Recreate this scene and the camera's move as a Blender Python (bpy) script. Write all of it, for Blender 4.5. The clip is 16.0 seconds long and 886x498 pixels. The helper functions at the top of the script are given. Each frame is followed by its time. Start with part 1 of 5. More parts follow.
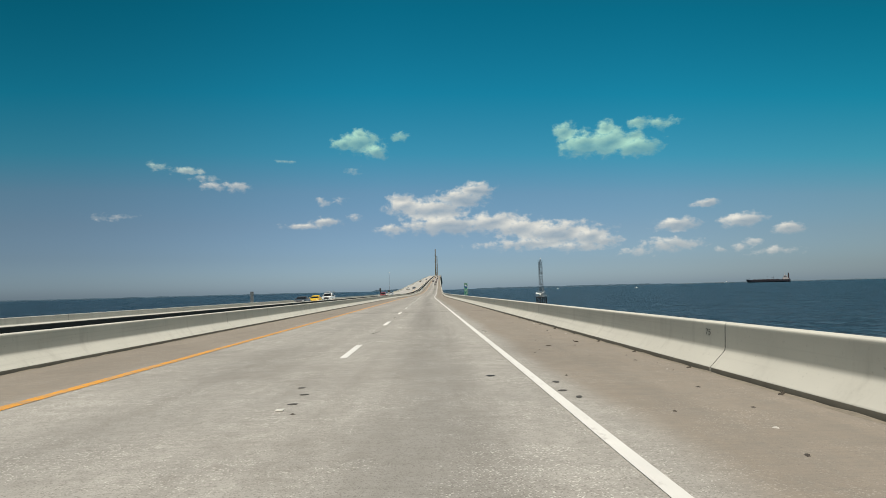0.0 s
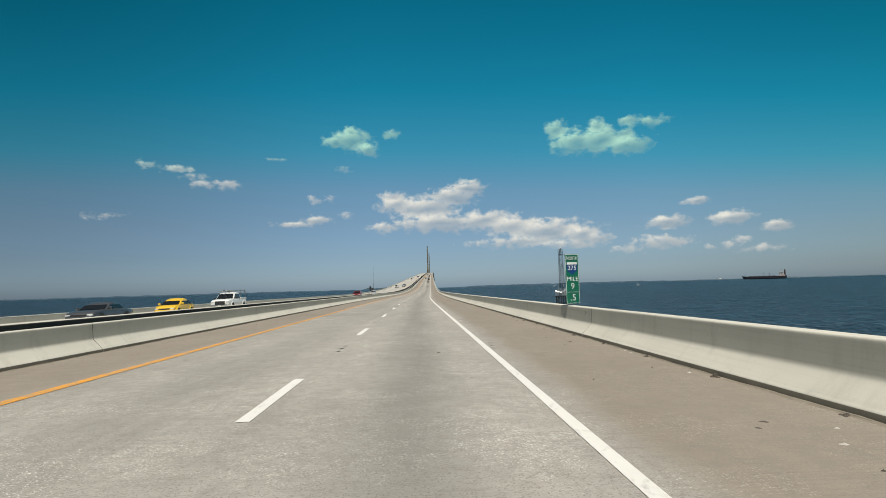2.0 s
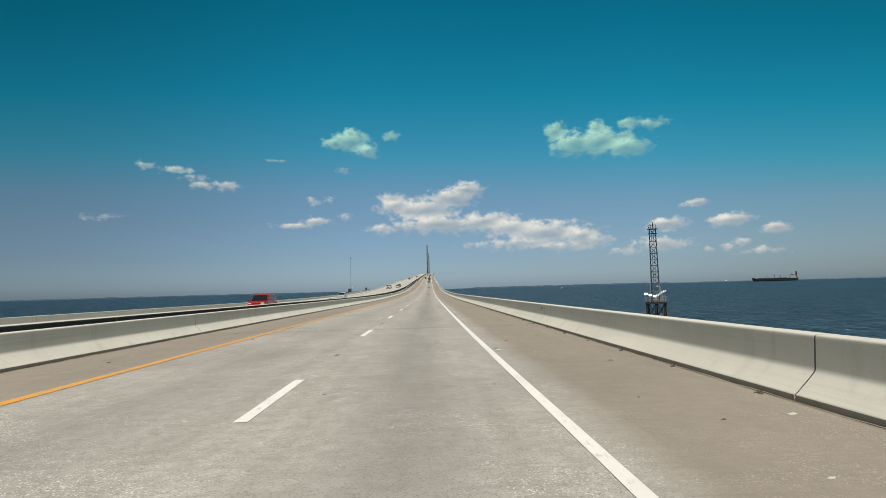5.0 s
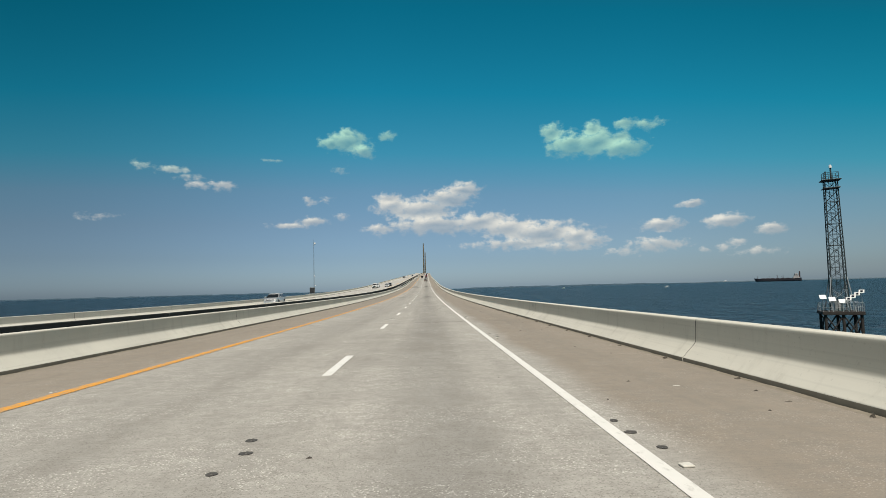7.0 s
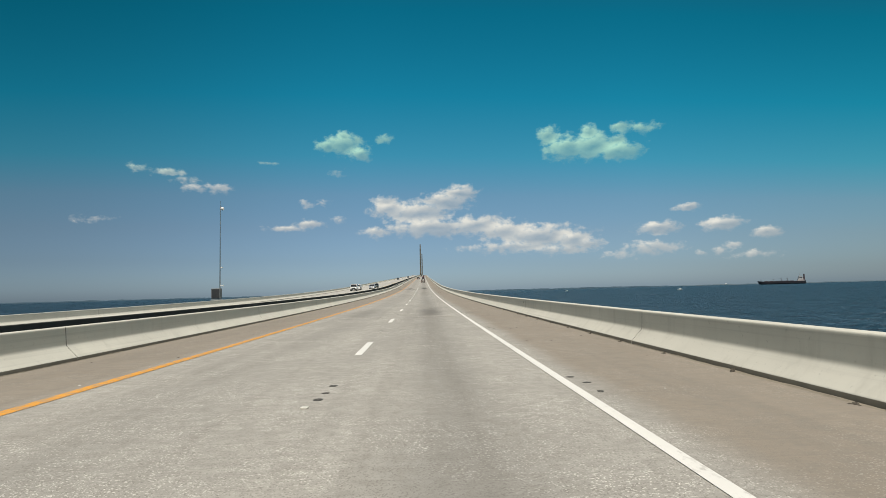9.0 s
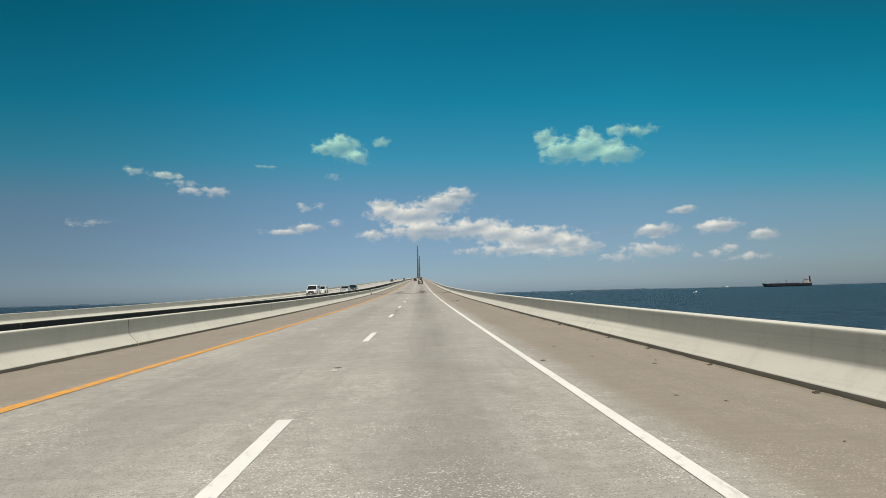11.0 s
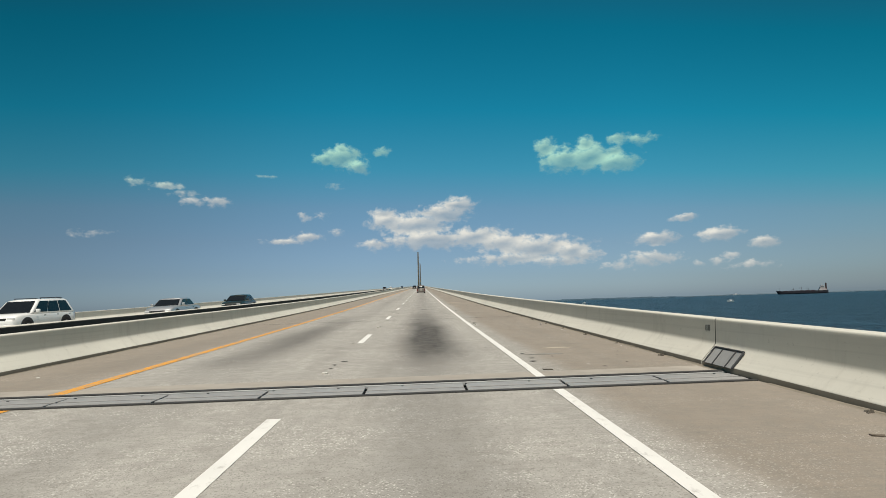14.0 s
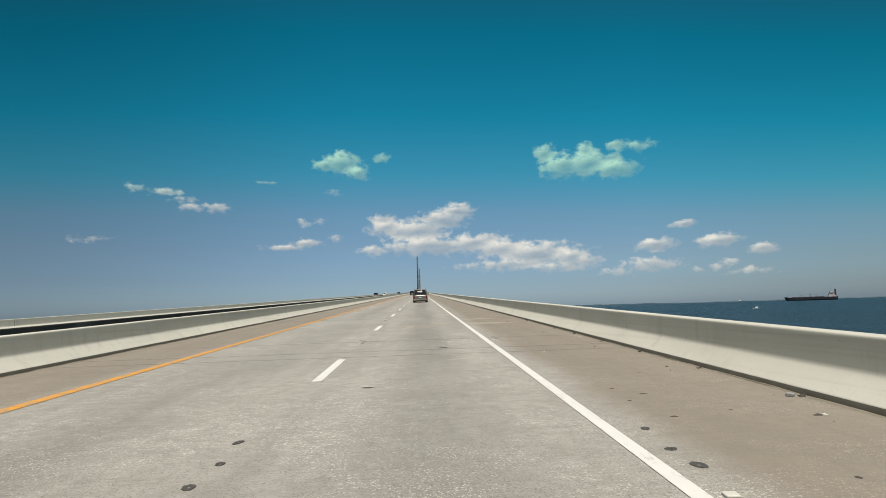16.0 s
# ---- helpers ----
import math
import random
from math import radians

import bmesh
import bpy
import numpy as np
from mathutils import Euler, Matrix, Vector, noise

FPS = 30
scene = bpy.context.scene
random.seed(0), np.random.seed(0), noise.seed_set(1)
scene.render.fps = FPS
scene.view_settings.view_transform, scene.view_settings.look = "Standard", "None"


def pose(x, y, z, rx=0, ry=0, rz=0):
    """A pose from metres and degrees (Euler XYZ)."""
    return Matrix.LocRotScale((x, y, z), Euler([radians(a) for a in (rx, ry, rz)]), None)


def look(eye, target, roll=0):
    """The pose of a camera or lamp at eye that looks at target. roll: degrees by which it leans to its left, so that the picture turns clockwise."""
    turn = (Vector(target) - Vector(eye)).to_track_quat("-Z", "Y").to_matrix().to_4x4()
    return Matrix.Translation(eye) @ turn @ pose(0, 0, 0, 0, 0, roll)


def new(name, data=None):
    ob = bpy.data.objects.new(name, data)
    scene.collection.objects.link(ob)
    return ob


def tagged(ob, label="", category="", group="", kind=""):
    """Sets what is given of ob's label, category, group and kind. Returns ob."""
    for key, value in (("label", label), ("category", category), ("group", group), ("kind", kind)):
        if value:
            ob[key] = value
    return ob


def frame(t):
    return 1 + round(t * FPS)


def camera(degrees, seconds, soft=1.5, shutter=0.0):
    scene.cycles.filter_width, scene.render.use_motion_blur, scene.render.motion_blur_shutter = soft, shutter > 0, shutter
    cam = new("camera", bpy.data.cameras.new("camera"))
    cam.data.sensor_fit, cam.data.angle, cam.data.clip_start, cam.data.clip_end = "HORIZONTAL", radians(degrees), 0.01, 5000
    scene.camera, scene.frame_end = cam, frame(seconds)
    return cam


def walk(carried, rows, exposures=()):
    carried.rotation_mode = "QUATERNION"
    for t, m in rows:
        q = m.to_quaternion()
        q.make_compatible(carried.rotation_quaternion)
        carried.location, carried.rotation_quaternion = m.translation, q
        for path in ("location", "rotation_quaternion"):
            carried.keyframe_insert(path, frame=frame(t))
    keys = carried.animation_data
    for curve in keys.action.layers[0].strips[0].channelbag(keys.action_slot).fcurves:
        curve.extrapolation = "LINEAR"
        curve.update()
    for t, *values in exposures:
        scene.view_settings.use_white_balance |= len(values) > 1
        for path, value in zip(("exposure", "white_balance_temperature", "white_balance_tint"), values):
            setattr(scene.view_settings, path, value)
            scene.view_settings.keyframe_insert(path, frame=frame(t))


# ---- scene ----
# All lengths in metres: x across the bridge (0 on the lane line), y along it, z above the water.
cam = camera(77.86, 16.0, soft=0.75)
WALK = [
    (0.0, pose(4.955, 0.42, 8.998, 94.16, 1.50, -0.44)),
    (0.5, pose(4.675, 14.08, 8.941, 94.13, 1.49, -0.55)),
    (1.0, pose(4.364, 28.05, 8.882, 93.98, 1.51, -0.78)),
    (1.5, pose(4.100, 41.51, 8.826, 94.02, 1.56, -0.99)),
    (2.0, pose(3.901, 55.39, 8.767, 93.92, 1.68, -1.28)),
    (2.5, pose(3.711, 69.29, 8.709, 93.98, 1.74, -1.33)),
    (3.0, pose(3.476, 83.63, 8.649, 93.94, 1.52, -1.32)),
    (3.5, pose(3.147, 97.89, 8.589, 93.96, 1.61, -1.25)),
    (4.0, pose(2.820, 112.10, 8.529, 94.14, 1.61, -1.26)),
    (6.5, pose(1.946, 183.79, 8.228, 94.00, 1.51, -1.65)),
    (7.0, pose(1.814, 198.19, 8.168, 94.10, 1.50, -1.75)),
    (7.5, pose(1.708, 212.65, 8.107, 94.00, 1.46, -1.79)),
    (8.0, pose(1.611, 227.19, 8.063, 94.19, 1.56, -1.89)),
    (8.5, pose(1.544, 241.73, 8.051, 94.26, 1.42, -2.04)),
    (9.0, pose(1.527, 256.31, 8.072, 94.40, 1.50, -2.09)),
    (11.5, pose(1.603, 328.86, 8.660, 94.85, 1.62, -2.36)),
    (12.0, pose(1.636, 343.18, 8.871, 95.06, 1.62, -2.33)),
    (12.5, pose(1.692, 357.37, 9.111, 95.24, 1.58, -2.31)),
    (13.0, pose(1.736, 371.43, 9.379, 95.37, 1.61, -2.28)),
    (13.5, pose(1.748, 385.55, 9.679, 95.66, 1.74, -2.27)),
    (14.0, pose(1.767, 399.60, 10.008, 95.65, 1.87, -2.24)),
    (14.5, pose(1.785, 413.42, 10.361, 96.14, 1.87, -2.28)),
    (15.0, pose(1.831, 427.16, 10.740, 96.00, 1.83, -2.25)),
    (15.5, pose(1.810, 440.91, 11.149, 96.03, 1.76, -2.35)),
    (16.0, pose(1.790, 454.69, 11.588, 96.28, 1.84, -2.30)),
]
walk(cam, WALK, exposures=[(0.0, 0.05), (16.0, 0.05)])

# ---- sky, clouds and sun ----
SUN_UP, SUN_TURN = 66.0, 180.0  # degrees above the horizon; degrees clockwise from straight ahead
world = bpy.data.worlds.new("sky")
scene.world = world
world.use_nodes = True
wn, wl = world.node_tree.nodes, world.node_tree.links
wn.clear()


def wmath(op, a, b=None, c=None, clamp=False):
    n = wn.new("ShaderNodeMath")
    n.operation, n.use_clamp = op, clamp
    for i, v in enumerate((a, b, c)):
        if v is None:
            continue
        if isinstance(v, (int, float)):
            n.inputs[i].default_value = v
        else:
            wl.new(v, n.inputs[i])
    return n.outputs[0]


def wmix(fac, a, b, how="MIX"):
    n = wn.new("ShaderNodeMix")
    n.data_type, n.blend_type = "RGBA", how
    for i, v in ((0, fac), (6, a), (7, b)):
        if isinstance(v, (int, float)):
            n.inputs[i].default_value = v
        elif isinstance(v, tuple):
            n.inputs[i].default_value = (*v, 1)
        else:
            wl.new(v, n.inputs[i])
    return n.outputs[2]


def wnoise(vec, scale, detail, rough=0.55, lac=2.0, offset=(0, 0, 0), stretch=(1, 1, 1)):
    m = wn.new("ShaderNodeMapping")
    m.inputs["Location"].default_value, m.inputs["Scale"].default_value = offset, stretch
    wl.new(vec, m.inputs["Vector"])
    n = wn.new("ShaderNodeTexNoise")
    n.inputs["Scale"].default_value, n.inputs["Detail"].default_value = scale, detail
    n.inputs["Roughness"].default_value, n.inputs["Lacunarity"].default_value = rough, lac
    wl.new(m.outputs[0], n.inputs["Vector"])
    return n


coord = wn.new("ShaderNodeTexCoord")
split = wn.new("ShaderNodeSeparateXYZ")
wl.new(coord.outputs["Generated"], split.inputs[0])
turn_deg = wmath("MULTIPLY", wmath("ARCTAN2", split.outputs[0], split.outputs[1]), 57.2958)
up_deg = wmath("MULTIPLY", wmath("ARCSINE", split.outputs[2]), 57.2958)

# height over the level of a screen straight ahead that leans a little
ahead = wmath("MAXIMUM", split.outputs[1], 0.2)
band_deg = wmath("MULTIPLY", wmath("ARCTAN2", wmath("MULTIPLY_ADD", split.outputs[0], 0.028, split.outputs[2]), ahead), 57.2958)

sky = wn.new("ShaderNodeTexSky")
sky.sky_type, sky.sun_disc = "NISHITA", False
sky.sun_elevation, sky.sun_rotation = radians(SUN_UP), radians(SUN_TURN)
sky.air_density, sky.dust_density, sky.ozone_density = 1.0, 0.7, 1.0

# the air's colour over height, as seen through a tinted screen: hazy low down, teal high up
ramp = wn.new("ShaderNodeValToRGB")
wl.new(wmath("DIVIDE", band_deg, 90.0, clamp=True), ramp.inputs[0])
TINT = [(0.0, (0.43, 0.585, 0.87)), (3.0, (0.386, 0.492, 0.668)), (6.5, (0.405, 0.505, 0.60)), (10.0, (0.385, 0.56, 0.61)),
        (14.0, (0.17, 0.65, 0.66)), (20.0, (0.045, 0.66, 0.66)), (28.0, (0.018, 0.57, 0.55)), (40.0, (0.10, 0.24, 0.26)), (90.0, (0.17, 0.205, 0.205))]
while len(ramp.color_ramp.elements) < len(TINT):
    ramp.color_ramp.elements.new(0.5)
for e, (deg, col) in zip(ramp.color_ramp.elements, TINT):
    e.position, e.color = deg / 90.0, (*col, 1)
air = wmix(1.0, sky.outputs[0], ramp.outputs[0], "MULTIPLY")
# lens vignetting put into the sky's colour: brightest ahead, dimmer to the sides
side = wn.new("ShaderNodeValToRGB")
side.color_ramp.interpolation = "B_SPLINE"
wl.new(wmath("MULTIPLY_ADD", turn_deg, 1 / 360, 0.5, clamp=True), side.inputs[0])
FADE = [(-180, 0.80), (-60, 0.60), (-34, 0.62), (-12, 1.00), (14, 1.09), (36, 0.88), (60, 0.80), (180, 0.80)]
while len(side.color_ramp.elements) < len(FADE):
    side.color_ramp.elements.new(0.5)
for e, (deg, v) in zip(side.color_ramp.elements, FADE):
    e.position, e.color = deg / 360 + 0.5, (v, v, v, 1)
air = wmix(1.0, air, side.outputs[0], "MULTIPLY")

# clouds: puffs (turn, height, half width, half height in degrees, thickness)
PUFFS = []
# left teal
PUFFS += [(-7.9, 15.2, 2.32, 1.28, 1.0), (-6.2, 14.2, 1.34, 0.73, 1.0), (-3.7, 15.8, 1.10, 0.55, 0.6), (-9.6, 15.0, 1.22, 0.73, 1.0), (-8.0, 16.0, 0.98, 0.55, 1.0)]
# streak
PUFFS += [(-26.8, 11.9, 1.61, 0.39, 0.52), (-24.4, 11.7, 1.39, 0.44, 0.65), (-23.2, 11.1, 1.46, 0.39, 0.45), (-22.1, 10.4, 1.32, 0.44, 0.59), (-20.2, 10.5, 1.54, 0.54, 0.65)]
# wisps
PUFFS += [(-15.3, 13.1, 1.09, 0.19, 0.45), (-8.7, 12.4, 0.88, 0.34, 0.32), (-11.9, 9.2, 0.66, 0.54, 0.39), (-10.1, 9.2, 0.66, 0.39, 0.39), (-14.4, 6.7, 1.61, 0.30, 0.52), (-11.6, 7.1, 1.98, 0.49, 0.65), (-13.3, 6.6, 1.82, 0.30, 0.65), (-8.6, 7.5, 1.02, 0.39, 0.52), (-30.7, 7.2, 1.46, 0.34, 0.32)]
# centre
PUFFS += [(4.1, 10.1, 2.20, 0.91, 1.0), (2.7, 9.3, 3.05, 1.10, 1.0), (-0.3, 8.1, 4.27, 1.46, 1.0), (-3.1, 8.6, 2.56, 1.04, 1.0), (-4.5, 6.2, 2.07, 0.67, 0.7), (1.1, 6.6, 4.88, 1.10, 1.0), (-3.6, 9.4, 1.59, 0.67, 1.0)]
# centre low
PUFFS += [(5.9, 6.7, 3.90, 1.16, 1.0), (9.1, 6.0, 3.90, 1.10, 1.0), (12.4, 5.4, 5.00, 1.34, 1.0), (15.7, 4.8, 2.44, 1.10, 1.0), (10.2, 4.4, 5.79, 0.73, 0.7), (14.5, 3.9, 4.02, 0.55, 0.6), (17.3, 4.4, 1.59, 0.73, 0.7)]
# right teal
PUFFS += [(13.6, 15.4, 1.40, 1.10, 1.0), (15.5, 14.1, 2.74, 1.40, 1.0), (18.0, 14.1, 3.17, 1.52, 1.0), (20.5, 13.3, 2.68, 0.98, 1.0), (17.6, 15.4, 1.10, 0.91, 1.0), (20.9, 15.6, 1.40, 0.67, 0.62), (23.0, 15.3, 2.07, 0.62, 0.5), (20.4, 14.5, 1.2, 0.8, 0.6)]
# right small
PUFFS += [(26.5, 7.4, 1.40, 0.43, 1.0), (23.8, 5.6, 2.26, 0.73, 1.0), (23.1, 3.7, 2.93, 0.79, 0.7), (29.4, 5.6, 2.20, 0.73, 1.0), (32.9, 4.6, 1.28, 0.61, 1.0), (29.0, 3.2, 0.85, 0.43, 0.5), (30.1, 3.5, 0.85, 0.43, 0.5), (31.8, 2.6, 1.83, 0.49, 0.45), (27.5, 3.0, 0.73, 0.24, 0.45), (20.0, 3.2, 1.59, 0.55, 0.5)]
place = wn.new("ShaderNodeCombineXYZ")
wl.new(turn_deg, place.inputs[0])
wl.new(up_deg, place.inputs[1])
billow = wnoise(place.outputs[0], 0.7, 7.0, 0.56, stretch=(1, 1.5, 1))
shift = wn.new("ShaderNodeVectorMath")
shift.operation = "MULTIPLY_ADD"
shift.inputs[1].default_value = (0.9, 0.5, 0)
shift.inputs[2].default_value = (-0.45, -0.25, 0)
wl.new(billow.outputs["Color"], shift.inputs[0])
bent = wn.new("ShaderNodeVectorMath")
wl.new(place.outputs[0], bent.inputs[0])
wl.new(shift.outputs[0], bent.inputs[1])
cover = crown = None
for turn_c, up_c, rx, ry, thick in PUFFS:
    v = wn.new("ShaderNodeVectorMath")
    v.operation = "MULTIPLY_ADD"
    v.inputs[1].default_value = (1 / rx, 1 / ry, 0)
    v.inputs[2].default_value = (-turn_c / rx, -up_c / ry, 0)
    wl.new(bent.outputs[0], v.inputs[0])
    d = wn.new("ShaderNodeVectorMath")
    d.operation = "LENGTH"
    wl.new(v.outputs[0], d.inputs[0])
    m = wmath("MULTIPLY_ADD", d.outputs["Value"], -thick, thick * 1.05)
    cover = m if cover is None else wmath("SMOOTH_MAX", cover, m, 0.12)
    w = wn.new("ShaderNodeVectorMath")
    wl.new(v.outputs[0], w.inputs[0])
    w.inputs[1].default_value = (0.25, -0.55, 0)
    d = wn.new("ShaderNodeVectorMath")
    d.operation = "LENGTH"
    wl.new(w.outputs[0], d.inputs[0])
    m = wmath("MULTIPLY_ADD", d.outputs["Value"], -thick, thick * 1.05)
    crown = m if crown is None else wmath("SMOOTH_MAX", crown, m, 0.12)
frays = wnoise(place.outputs[0], 0.95, 9.0, 0.58, offset=(3, 7, 0), stretch=(1, 1.4, 1))
edge = wmath("ADD", wmath("MULTIPLY", cover, 1.35), wmath("MULTIPLY_ADD", frays.outputs["Fac"], 2.3, -1.20))
smooth = wn.new("ShaderNodeMapRange")
smooth.interpolation_type = "SMOOTHSTEP"
smooth.inputs["From Min"].default_value, smooth.inputs["From Max"].default_value = -0.10, 0.80
wl.new(edge, smooth.inputs["Value"])
# sunlit crowns and shaded undersides
low = wnoise(place.outputs[0], 0.62, 7.0, 0.6, offset=(11, 2, 0), stretch=(1, 1.8, 1))
above = wnoise(place.outputs[0], 0.62, 7.0, 0.6, offset=(10.93, 2.55, 0), stretch=(1, 1.8, 1))
relief = wmath("SUBTRACT", low.outputs["Fac"], above.outputs["Fac"])
lit = wmath("ADD", wmath("MULTIPLY_ADD", relief, 0.65, 0.60), wmath("MULTIPLY", wmath("SUBTRACT", crown, cover), 0.75), clamp=True)
white = wmix(lit, (0.37, 0.40, 0.42), (0.83, 0.81, 0.73))
screen = wn.new("ShaderNodeValToRGB")
wl.new(wmath("DIVIDE", band_deg, 90.0, clamp=True), screen.inputs[0])
for e, (deg, col) in zip((screen.color_ramp.elements[0], screen.color_ramp.elements[1], screen.color_ramp.elements.new(0.5)),
                         ((11.0, (1, 1, 1)), (22.0, (0.42, 0.9, 0.88)), (14.5, (0.56, 0.96, 0.86)))):
    e.position, e.color = deg / 90.0, (*col, 1)
cloud_colour = wmix(1.0, white, screen.outputs[0], "MULTIPLY")
# the shaded bases are thin and melt into the haze
body = wmath("MULTIPLY_ADD", wmath("SUBTRACT", crown, cover), 0.75, 0.74, clamp=True)
out_sky = wmath("MULTIPLY", smooth.outputs[0], wmath("MULTIPLY_ADD", body, 0.62, 0.32))
SKY, CLOUD = 0.1255, 0.965
bg_air, bg_cloud = wn.new("ShaderNodeBackground"), wn.new("ShaderNodeBackground")
bg_air.inputs[1].default_value, bg_cloud.inputs[1].default_value = SKY, CLOUD
wl.new(air, bg_air.inputs[0])
wl.new(cloud_colour, bg_cloud.inputs[0])
blend = wn.new("ShaderNodeMixShader")
wl.new(out_sky, blend.inputs[0])
wl.new(bg_air.outputs[0], blend.inputs[1])
wl.new(bg_cloud.outputs[0], blend.inputs[2])
wl.new(blend.outputs[0], wn.new("ShaderNodeOutputWorld").inputs[0])

sun = new("sun", bpy.data.lights.new("sun", "SUN"))
sun.data.energy, sun.data.angle, sun.data.color = 5.0, radians(0.53), (0.985, 0.925, 0.825)
a, b = radians(SUN_TURN), radians(SUN_UP)
sun.matrix_world = look((math.sin(a) * math.cos(b) * 200, math.cos(a) * math.cos(b) * 200, math.sin(b) * 200), (0, 0, 0))


# ---- materials ----
class Nodes:
    """A node material under construction; every surface has grain and wear at two scales."""

    def __init__(self, name):
        self.mat = bpy.data.materials.new(name)
        self.mat.use_nodes = True
        self.n, self.l = self.mat.node_tree.nodes, self.mat.node_tree.links
        self.bsdf = self.n["Principled BSDF"]
        self.pos = self.n.new("ShaderNodeNewGeometry").outputs["Position"]

    def link(self, v, sock):
        if isinstance(v, (int, float)):
            sock.default_value = v
        elif isinstance(v, tuple):
            sock.default_value = (*v, 1) if len(sock.default_value) == 4 and len(v) == 3 else v
        else:
            self.l.new(v, sock)

    def math(self, op, a, b=0.0, c=0.0, clamp=False):
        n = self.n.new("ShaderNodeMath")
        n.operation, n.use_clamp = op, clamp
        for i, v in enumerate((a, b, c)):
            self.link(v, n.inputs[i])
        return n.outputs[0]

    def noise(self, scale, detail=4.0, rough=0.55, stretch=(1, 1, 1), vec=None):
        m = self.n.new("ShaderNodeMapping")
        m.inputs["Scale"].default_value = stretch
        self.l.new(vec or self.pos, m.inputs["Vector"])
        n = self.n.new("ShaderNodeTexNoise")
        n.inputs["Scale"].default_value, n.inputs["Detail"].default_value, n.inputs["Roughness"].default_value = scale, detail, rough
        self.l.new(m.outputs[0], n.inputs["Vector"])
        return n.outputs["Fac"]

    def cells(self, scale, stretch=(1, 1, 1)):
        m = self.n.new("ShaderNodeMapping")
        m.inputs["Scale"].default_value = stretch
        self.l.new(self.pos, m.inputs["Vector"])
        n = self.n.new("ShaderNodeTexVoronoi")
        n.inputs["Scale"].default_value = scale
        self.l.new(m.outputs[0], n.inputs["Vector"])
        return n

    def range(self, v, a, b, lo=0.0, hi=1.0):
        n = self.n.new("ShaderNodeMapRange")
        n.interpolation_type = "SMOOTHSTEP"
        for i, x in enumerate((v, a, b, lo, hi)):
            self.link(x, n.inputs[i])
        return n.outputs[0]

    def mix(self, fac, a, b, how="MIX"):
        n = self.n.new("ShaderNodeMix")
        n.data_type, n.blend_type = "RGBA", how
        for i, v in ((0, fac), (6, a), (7, b)):
            self.link(v, n.inputs[i])
        return n.outputs[2]

    def xyz(self):
        n = self.n.new("ShaderNodeSeparateXYZ")
        self.l.new(self.pos, n.inputs[0])
        return n.outputs

    def random(self):
        return self.n.new("ShaderNodeObjectInfo").outputs["Random"]

    def bump(self, height, strength=0.3, distance=0.01):
        n = self.n.new("ShaderNodeBump")
        n.inputs["Strength"].default_value, n.inputs["Distance"].default_value = strength, distance
        self.link(height, n.inputs["Height"])
        self.l.new(n.outputs[0], self.bsdf.inputs["Normal"])

    def done(self, colour, rough=0.8, metal=0.0, spec=None):
        self.link(colour, self.bsdf.inputs["Base Color"])
        self.link(rough, self.bsdf.inputs["Roughness"])
        self.link(metal, self.bsdf.inputs["Metallic"])
        if spec is not None:
            self.bsdf.inputs["Specular IOR Level"].default_value = spec
        return self.mat


def plain(name, colour, rough=0.6, metal=0.0, grain=8.0, depth=0.18, spec=None):
    """Paint, steel or rubber: one colour with faint grime and streaks."""
    k = Nodes(name)
    dark = tuple(c * (1 - depth) for c in colour)
    light = tuple(min(1.0, c * (1 + depth * 0.6)) for c in colour)
    c = k.mix(k.noise(grain, 5.0), dark, light)
    c = k.mix(k.range(k.noise(grain * 0.17, 3.0), 0.45, 0.8, 0, 0.35), c, tuple(x * 0.6 for x in colour))
    return k.done(c, k.range(k.noise(grain * 0.6), 0.2, 0.8, rough * 0.85, min(1.0, rough * 1.15)), metal, spec)


